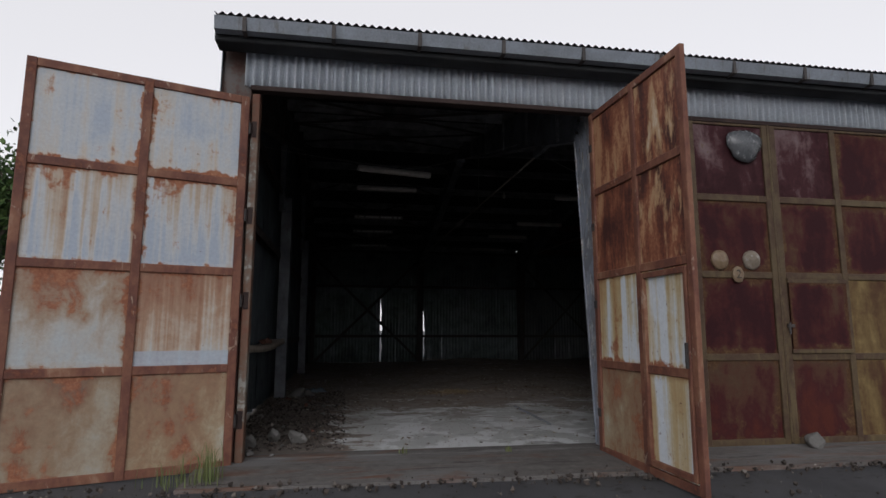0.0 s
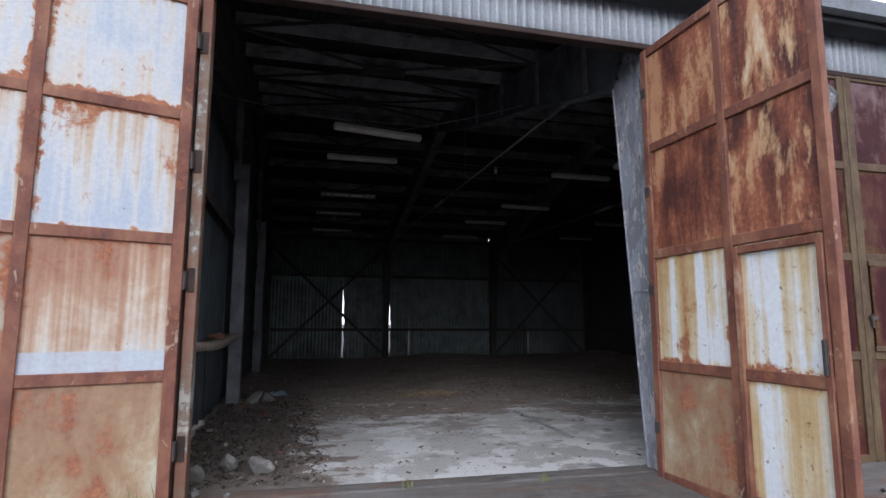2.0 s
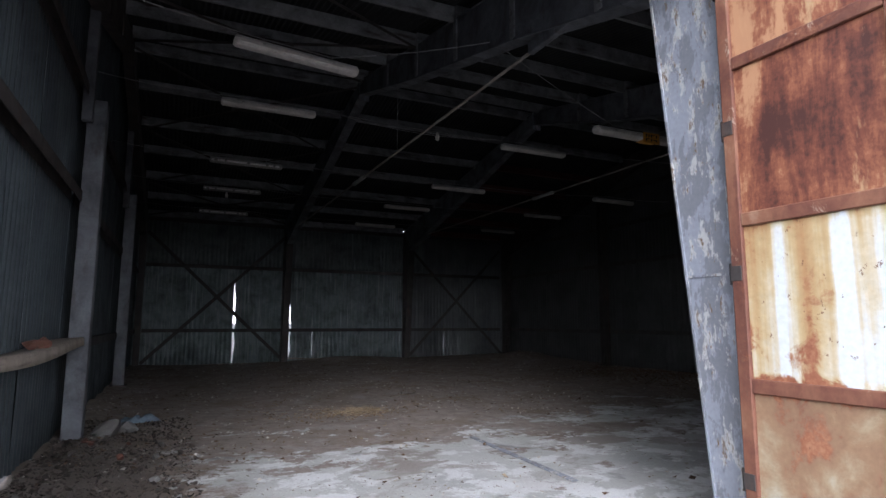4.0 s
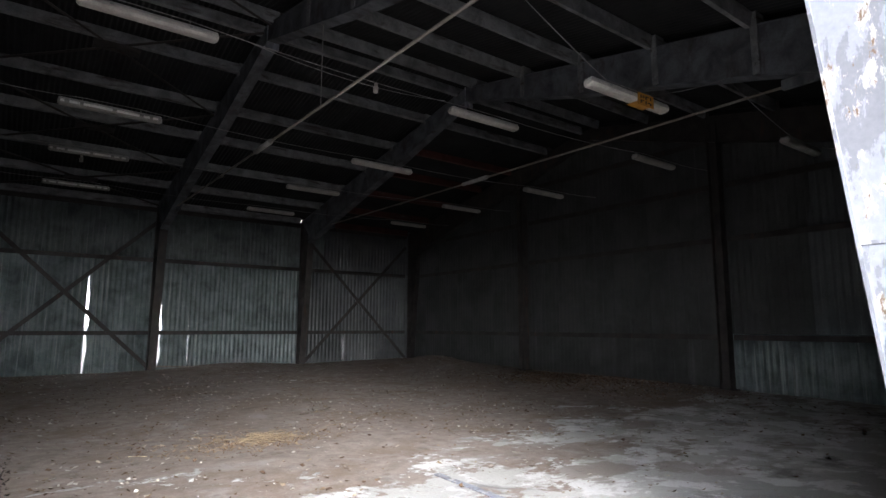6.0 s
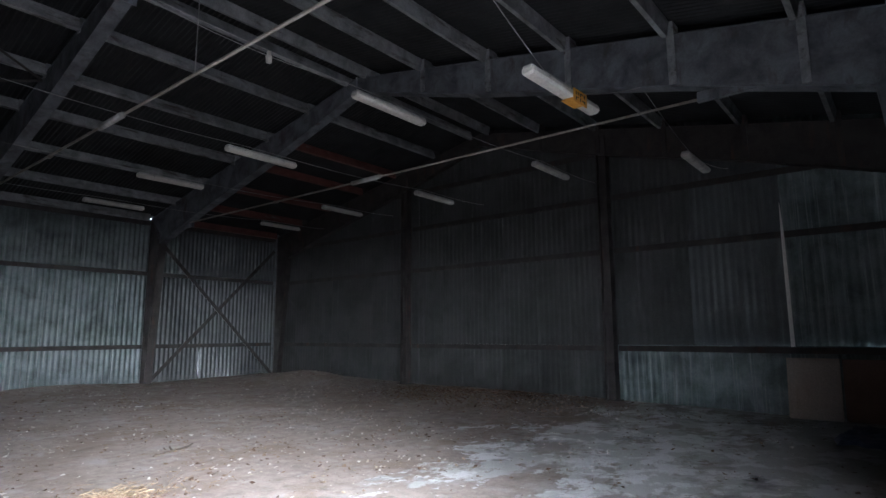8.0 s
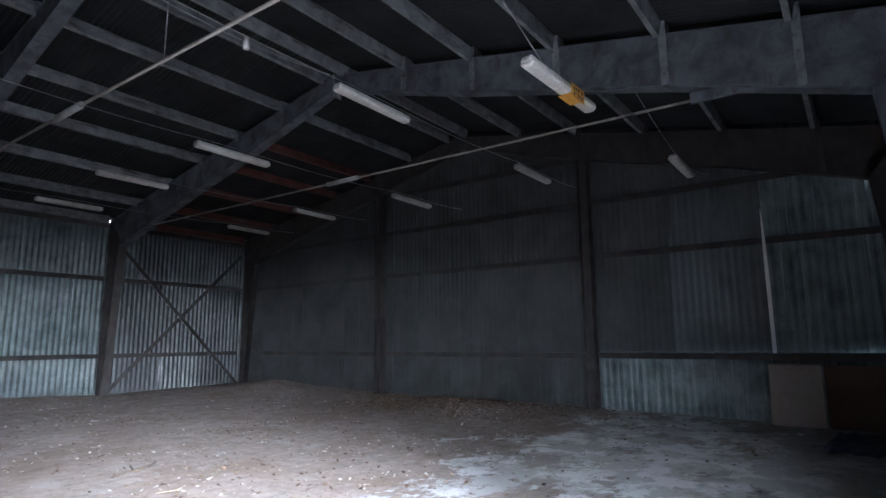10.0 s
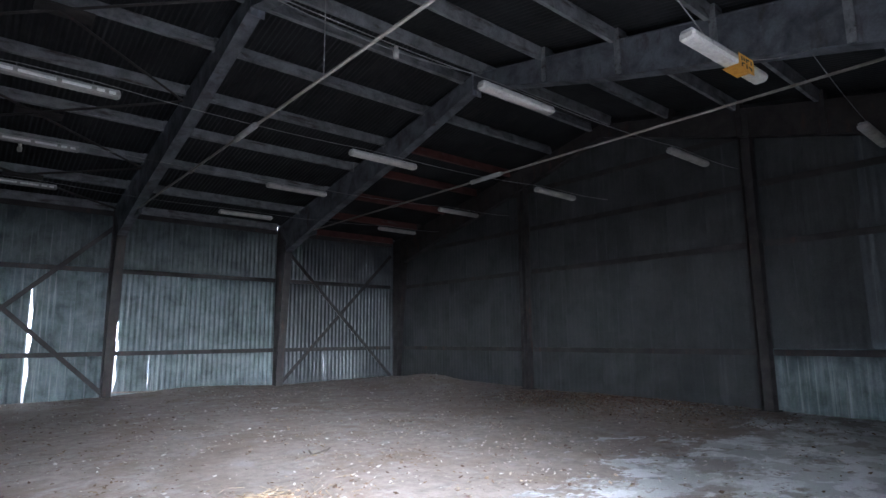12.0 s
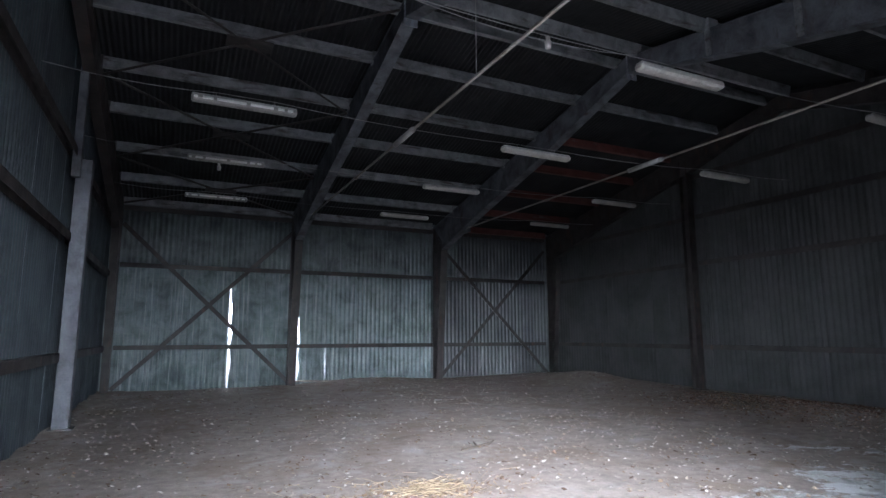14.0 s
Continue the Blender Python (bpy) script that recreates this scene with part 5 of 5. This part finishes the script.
# ---- boards against the east wall, and the lit edge strip ----
def leaning_board(name, label, y0, y1, high, lean, material, z):
    sh = Shape().box(0, 0.016, 0, y1 - y0, 0, high, 0.003)
    return thing(name, label, "board", sh, material, m=pose(11.55 - lean, y0, z) @ pose(0, 0, 0, 0, math.degrees(math.atan2(lean, high)), 0))


leaning_board("fibre_board", "beige fibre board leaning against the east wall", 8.42, 9.14, 0.95, 0.16, M_BOARD, 0.02)
leaning_board("hardboard_sheet", "brown hardboard sheet leaning against the east wall", 7.42, 8.39, 0.94, 0.14, M_BROWN, 0.02)
# added strip whose white colour stands for light on a lapped sheet edge
strip = Shape().prism([(9.00, 1.13), (9.06, 1.13), (9.06, 2.4), (9.055, 3.1), (9.045, 3.54), (9.04, 3.54), (9.015, 3.1), (9.005, 2.4)], 11.60, 11.612)
thing("flashing_strip", "strip on the east wall, light on a lapped sheet edge painted white", "flashing", strip, M_WHITE)

# ---- stones, rubble, rag ----
def stone(label, x, y, z, size, seed, material=None, name="stone", squash=(1, 1, 0.7), group="loose stones"):
    bm = bmesh.new()
    bmesh.ops.create_icosphere(bm, subdivisions=3, radius=1.0)
    for v in bm.verts:
        d = v.co.normalized()
        cut = min(1.0, 0.86 + 0.5 * noise.noise(d * 1.1 + Vector((seed, 0, 0))))
        v.co = d * (cut + 0.10 * noise.noise(d * 3.1 + Vector((0, seed, 0))) + 0.04 * noise.noise(d * 9 + Vector((0, 0, seed))))
    for k in range(9):
        rnd = random.Random(seed * 31 + k)
        nrm = Vector((rnd.uniform(-1, 1), rnd.uniform(-1, 1), rnd.uniform(-0.6, 1))).normalized()
        lim = rnd.uniform(0.42, 0.68)
        for v in bm.verts:
            over = v.co.dot(nrm) - lim
            if over > 0:
                v.co -= nrm * over * 0.97
    for v in bm.verts:
        v.co = Vector((v.co.x * squash[0], v.co.y * squash[1], v.co.z * squash[2])) * size
    low = min(v.co.z for v in bm.verts)
    for v in bm.verts:
        v.co.z -= low + 0.1 * size
    me = bpy.data.meshes.new(name)
    bm.to_mesh(me)
    bm.free()
    me.materials.append(material or M_STONE)
    ob = new(name, me)
    ob.matrix_basis = pose(x, y, z, 0, 0, seed * 67)
    return tagged(ob, label, "stone", group)


stone("grey broken concrete lump by the door frame", -0.50, 7.55, 0.015, 0.095, 1, squash=(0.8, 0.9, 1.15))
stone("pale angular concrete lump on the earth", -0.27, 7.80, 0.02, 0.12, 2, squash=(1.0, 0.6, 0.85))
stone("pale angular concrete lump leaning on another", -0.02, 7.72, 0.02, 0.13, 5, squash=(1.1, 0.5, 0.85))
stone("small grey stone by the door frame", -0.45, 7.2, 0.0, 0.06, 7)
stone("small grey stone on the sill", -0.22, 7.15, 0.0, 0.045, 9)
stone("pale concrete lump before the closed door", 5.86, 6.66, -0.005, 0.135, 4, squash=(1.1, 0.8, 0.8))
stone("grey concrete lump at the foot of the post", -0.34, 12.1, 0.03, 0.19, 6, squash=(1, 1, 0.7))
stone("grey concrete lump at the foot of the post", -0.15, 12.35, 0.03, 0.13, 8)
for k, (y, s) in enumerate(((10.35, 0.10), (10.55, 0.085), (10.22, 0.06))):
    stone("broken red brick lying on the sagging rail", X_WEST + 0.13, y, 1.085, s, 11 + k, M_BRICK, "brick_piece", (1.3, 0.8, 0.8), "brick pieces")
rnd = random.Random(5)
for k in range(14):
    x, y = rnd.uniform(-0.7, 0.25), rnd.uniform(7.5, 12.0)
    stone("small lump of rubble in the earth", x, y, floor_z(x, y) - 0.005, rnd.uniform(0.025, 0.06), 20 + k, None if k % 3 else M_BRICK, "rubble_piece", group="rubble pieces")

rag, n = Shape(), 16
for j in range(n + 1):
    for i in range(n + 1):
        x, y = (i / n - 0.5) * 0.55, (j / n - 0.5) * 0.3
        edge = 1 - max(abs(i / n - 0.5), abs(j / n - 0.5)) * 2
        rag.v.append((x * (1 + 0.2 * noise.noise((j * 0.3, 0, 1))), y * (1 + 0.3 * noise.noise((i * 0.3, 2, 1))), 0.015 + 0.05 * min(1, edge * 3) * (0.5 + abs(noise.noise((x * 9, y * 9, 2))) * 2)))
for j in range(n):
    for i in range(n):
        a = j * (n + 1) + i
        rag.f.append((a, a + 1, a + n + 2, a + n + 1))
thing("rag", "crumpled faded blue rag on the floor", "cloth", rag, M_RAG, m=pose(-0.1, 13.1, floor_z(-0.1, 13.1), 0, 0, 12), smooth=True)

# ---- litter ----
def litter(name, label, n, where, size, material, seed, curl=0.3, stretch=(0.4, 1.0)):
    rnd, sh = random.Random(seed), Shape()
    for _ in range(n):
        x, y = where(rnd)
        if not (X_WEST + 0.05 < x < X_EAST - 0.1 and 7.0 < y < Y_BACK - 0.1):
            continue
        s, a = size(rnd), rnd.uniform(0, 6.283)
        w = s * rnd.uniform(*stretch)
        m = pose(x, y, floor_z(x, y) + 0.004 + s * 0.1, rnd.uniform(-25, 25) * curl * 3, rnd.uniform(-25, 25) * curl * 3, math.degrees(a))
        h = s * curl * rnd.uniform(0.1, 0.5)
        sh.add([(-s / 2, 0, h), (-s * 0.1, -w / 2, 0), (s / 2, 0, h), (s * 0.1, w / 2, 0), (0, 0, -h * 0.3)], [(0, 1, 4), (1, 2, 4), (2, 3, 4), (3, 0, 4)], m)
    me = bpy.data.meshes.new(name)
    me.from_pydata(sh.v, [], sh.f)
    me.materials.append(material)
    return tagged(new(name, me), label, "litter", kind="stuff")


def over_floor(rnd):
    while True:
        x, y = rnd.uniform(-0.8, 11.5), 7.4 + 15.8 * rnd.random() ** 1.3
        k = 0.22 + 0.78 * smoothstep(8.8, 11.5, y - 0.2 * x)
        k *= 0.2 + 1.2 * max(0, 0.3 + noise.noise((x * 0.8, y * 0.8, 7))) + 1.1 * max(0, noise.noise((x * 2.6, y * 3.4, 4)))
        if rnd.random() < k:
            return x, y


litter("leaf_litter", "dry brown leaves and scraps scattered over the floor", 9000, over_floor, lambda r: 0.02 + 0.05 * r.random() ** 2, M_LITTER, 11)
litter("bark_rubble", "dark chips and rubble heaped along the west wall", 7000, lambda r: (-0.8 + 1.35 * r.random() ** 1.5, r.uniform(7.3, 13.2)), lambda r: 0.012 + 0.06 * r.random() ** 3, M_CHIPS, 12, 0.5)
litter("paper_scraps", "pale scraps of paper on the earth", 24, over_floor, lambda r: 0.04 + 0.05 * r.random(), island_colours("pale_paper", [(0.0, (0.45, 0.44, 0.42)), (1.0, (0.62, 0.61, 0.6))]), 13, 0.2)
litter("brown_leaves", "drift of rust-brown leaves round the straw", 700, lambda r: (r.gauss(2.6, 0.42), r.gauss(12.66, 0.2)), lambda r: 0.02 + 0.045 * r.random(), island_colours("rust_brown_leaf", [(0.0, (0.10, 0.062, 0.042)), (0.5, (0.19, 0.13, 0.085)), (1.0, (0.33, 0.26, 0.18))]), 16, 0.4, (0.2, 0.6))
litter("leaf_drift", "drift of rust-brown leaves along the east wall", 3000, lambda r: (r.gauss(10.3, 0.6), r.gauss(14.6, 1.5)), lambda r: 0.025 + 0.05 * r.random(), island_colours("drift_leaf", [(0.0, (0.085, 0.048, 0.032)), (0.5, (0.14, 0.088, 0.06)), (1.0, (0.21, 0.15, 0.10))]), 17, 0.4)
litter("pale_chips", "small pale chips scattered over the earth", 4200, over_floor, lambda r: 0.012 + 0.045 * r.random() ** 3, island_colours("pale_chip", [(0.0, (0.26, 0.22, 0.17)), (0.6, (0.42, 0.38, 0.33)), (1.0, (0.65, 0.62, 0.58))]), 15, 0.3, (0.2, 0.7))
litter("grit", "fine pale grit on the concrete by the door", 900, lambda r: (r.uniform(-0.4, 3.4), r.uniform(7.25, 9.5)), lambda r: 0.006 + 0.012 * r.random(), M_LITTER, 14, 0.6)

def straw_heap(name, label, cx, cy, rx, ry, n, seed):
    rnd, sh = random.Random(seed), Shape()
    for _ in range(n):
        x, y = rnd.gauss(cx, rx), rnd.gauss(cy, ry)
        l, a, t = rnd.uniform(0.05, 0.20), rnd.uniform(0, 6.283), rnd.uniform(-0.2, 0.25)
        z = floor_z(x, y) + 0.01 + 0.05 * math.exp(-((x - cx) ** 2 / rx ** 2 + (y - cy) ** 2 / ry ** 2) / 2) * rnd.random()
        d = Vector((math.cos(a), math.sin(a), t)) * l / 2
        sh.tube(Vector((x, y, z)) - d, Vector((x, y, z + abs(d.z))) + d, 0.0025, 3)
    me = bpy.data.meshes.new(name)
    me.from_pydata(sh.v, [], sh.f)
    me.materials.append(M_STRAW)
    return tagged(new(name, me), label, "straw", kind="stuff")


straw_heap("straw_heap", "small heap of yellow straw on the floor", 2.76, 12.78, 0.17, 0.11, 300, 3)
straw_heap("straw_scatter", "thinly scattered yellow straw on the earth", 2.55, 12.85, 0.5, 0.26, 110, 4)
thing("floor_strip", "pale worn steel strip let into the concrete floor", "floor strip", Shape().box(-0.03, 0.03, -0.98, 0.98, 0, 0.012, 0.003), M_STEEL_PALE, m=pose(3.38, 9.48, floor_z(3.38, 9.48) + 0.004, 0, 0, -2.0))
stick = Shape()
for p, q in (((3.75, 14.15), (4.2, 14.3)), ((4.2, 14.3), (4.35, 14.45)), ((4.0, 14.23), (4.07, 14.45))):
    stick.tube((*p, floor_z(*p) + 0.02), (*q, floor_z(*q) + 0.03), 0.012, 6)
thing("stick", "dark forked stick lying on the floor", "stick", stick, M_BARK)
for x, y, turn, size in ((5.76, 21.1, 20, 0.16), (5.47, 18.58, -8, 0.17), (5.55, 21.15, 50, 0.08), (11.0, 22.9, 5, 0.2), (8.3, 19.6, 30, 0.1)):
    sheet = Shape()
    for j in range(4):
        for i in range(6):
            sheet.v.append(((i / 5 - 0.5) * size, (j / 3 - 0.5) * size * 0.6, 0.012 + 0.03 * abs(noise.noise((i * 0.7 + x, j * 0.9, y)))))
    for j in range(3):
        for i in range(5):
            a = j * 6 + i
            sheet.f.append((a, a + 1, a + 7, a + 6))
    thing("paper_sheet", "crumpled white scrap of paper on the earth floor", "paper", sheet, M_WHITE, group="paper sheets", m=pose(x, y, floor_z(x, y) + 0.004, 0, 0, turn))
tarp, n = Shape(), 28
for j in range(n + 1):
    for i in range(n + 1):
        u, v = i / n - 0.5, j / n - 0.5
        x, y = u * 1.7 * (1 + 0.25 * noise.noise((v * 3, 1, 7))), v * 0.62 * (1 + 0.4 * noise.noise((u * 3, 4, 2)))
        rim = min(1.0, (1 - 2 * max(abs(u), abs(v))) * 6)
        tarp.v.append((x, y, 0.012 + rim * (0.02 + 0.09 * abs(noise.noise((x * 3.1, y * 5.5, 3))) + 0.03 * abs(noise.noise((x * 9, y * 12, 5))))))
for j in range(n):
    for i in range(n):
        a = j * (n + 1) + i
        tarp.f.append((a, a + 1, a + n + 2, a + n + 1))
thing("tarpaulin", "crumpled dark blue plastic sheet on the floor before the boards", "tarpaulin", tarp, M_TARP, m=pose(10.0, 8.02, floor_z(10.0, 8.02), 0, 0, -4), smooth=True)
plank = Shape().box(-0.75, 0.75, -0.05, 0.05, 0, 0.03, 0.004)
thing("plank", "dark plank lying at the foot of the back wall", "plank", plank, M_WOOD, m=pose(4.15, 23.2, floor_z(4.15, 23.2) + 0.02, 0, 2, -3))

# ---- yard: grass, weeds, rubble strip, trees ----
def grass_tuft(label, x, y, n, high, spread, seed, z=-0.03):
    rnd, sh = random.Random(seed), Shape()
    for _ in range(n):
        px, py = rnd.gauss(0, spread), rnd.gauss(0, spread)
        a, l, w = rnd.uniform(0, 6.283), high * rnd.uniform(0.45, 1.0), rnd.uniform(0.003, 0.006)
        bx, by = math.cos(a), math.sin(a)
        lean = rnd.uniform(0.05, 0.45) * l
        pts = [(0, 0), (0.25, 0.45), (0.6, 0.8), (1.0, 1.0)]
        k = len(sh.v)
        for s, hgt in pts:
            ww = w * (1 - s * 0.85)
            c = (px + bx * lean * s * s, py + by * lean * s * s, l * hgt)
            sh.v += [(c[0] - by * ww, c[1] + bx * ww, c[2]), (c[0] + by * ww, c[1] - bx * ww, c[2])]
        for j in range(3):
            sh.f.append((k + 2 * j, k + 2 * j + 1, k + 2 * j + 3, k + 2 * j + 2))
    me = bpy.data.meshes.new("grass_tuft")
    me.from_pydata(sh.v, [], sh.f)
    me.materials.append(M_GRASS)
    ob = tagged(new("grass_tuft", me), label, "grass", "grass tufts", "stuff")
    ob.matrix_basis = pose(x, y, z)
    return ob


grass_tuft("thin green grass tuft before the open door leaf", -0.68, 6.28, 70, 0.36, 0.07, 1)
grass_tuft("thin dry grass before the open door leaf", -0.95, 6.22, 45, 0.22, 0.10, 2)
grass_tuft("small green weed in the sill joint", 1.15, 7.06, 14, 0.09, 0.02, 3, 0.005)
grass_tuft("small green weed in the sill joint", 2.30, 6.98, 12, 0.08, 0.02, 4, 0.005)

rnd, sh = random.Random(9), Shape()
for _ in range(1500):
    x = rnd.uniform(-3.2, 7.2)
    y = rnd.gauss(5.95, 0.12) if rnd.random() < 0.6 else rnd.uniform(3.0, 6.0)
    if 6.05 < y < 7 and x > X_WEST and rnd.random() < 0.7:
        continue
    s = 0.006 + 0.03 * rnd.random() ** 3
    m = pose(x, y, -0.02 if y < 6.03 else 0.004, rnd.uniform(0, 90), rnd.uniform(0, 90), rnd.uniform(0, 360))
    sh.add([(0, 0, s), (s, 0, 0), (0, s, 0), (-s, 0, 0), (0, -s * 0.8, 0), (0, 0, -s * 0.6)],
           [(0, 1, 2), (0, 2, 3), (0, 3, 4), (0, 4, 1), (5, 2, 1), (5, 3, 2), (5, 4, 3), (5, 1, 4)], m)
me = bpy.data.meshes.new("yard_grit")
me.from_pydata(sh.v, [], sh.f)
me.materials.append(M_CHIPS)
tagged(new("yard_grit", me), "dark grit and crumbs along the edge of the sill", "grit", kind="stuff")


def tree(x, y, high, spread, seed, leaves):
    rnd = random.Random(seed)
    ob = thing("tree", "leafy green tree beyond the shed", "tree", group="trees", m=pose(x, y, -0.05))
    wood, tips = Shape(), []

    def limb(p, d, l, r, depth):
        q = p + d * l
        wood.tube(p, q, r, 6, r * 0.65)
        tips.append((q, depth))
        if depth < 4:
            for _ in range(3 if depth < 2 else 2):
                e = (d + Vector((rnd.uniform(-1, 1), rnd.uniform(-1, 1), rnd.uniform(-0.2, 0.7))) * 0.75).normalized()
                limb(q, e, l * rnd.uniform(0.6, 0.8), r * 0.62, depth + 1)

    limb(Vector((0, 0, 0)), Vector((0, 0, 1)), high * 0.3, 0.16, 0)
    part("trunk", wood, M_BARK, ob)
    crown = Shape()
    tips = [p for p, d in tips if d > 1]
    for _ in range(leaves):
        p = rnd.choice(tips) + Vector((rnd.gauss(0, 1), rnd.gauss(0, 1), rnd.gauss(0, 0.8))) * spread
        if p.z < 0.5:
            continue
        s = rnd.uniform(0.05, 0.11)
        crown.add([(-s, 0, 0), (0, -s * 0.5, 0.01), (s, 0, 0), (0, s * 0.5, 0.01)], [(0, 1, 2, 3)], pose(p.x, p.y, p.z, rnd.uniform(-70, 70), rnd.uniform(-70, 70), rnd.uniform(0, 360)))
    me = bpy.data.meshes.new("crown")
    me.from_pydata(crown.v, [], crown.f)
    part("crown", me, M_LEAF, ob)
    return ob


tree(-7.2, 14.4, 5.6, 0.5, 2, 11000)
tree(-10.2, 18.5, 6.4, 0.55, 5, 8000)
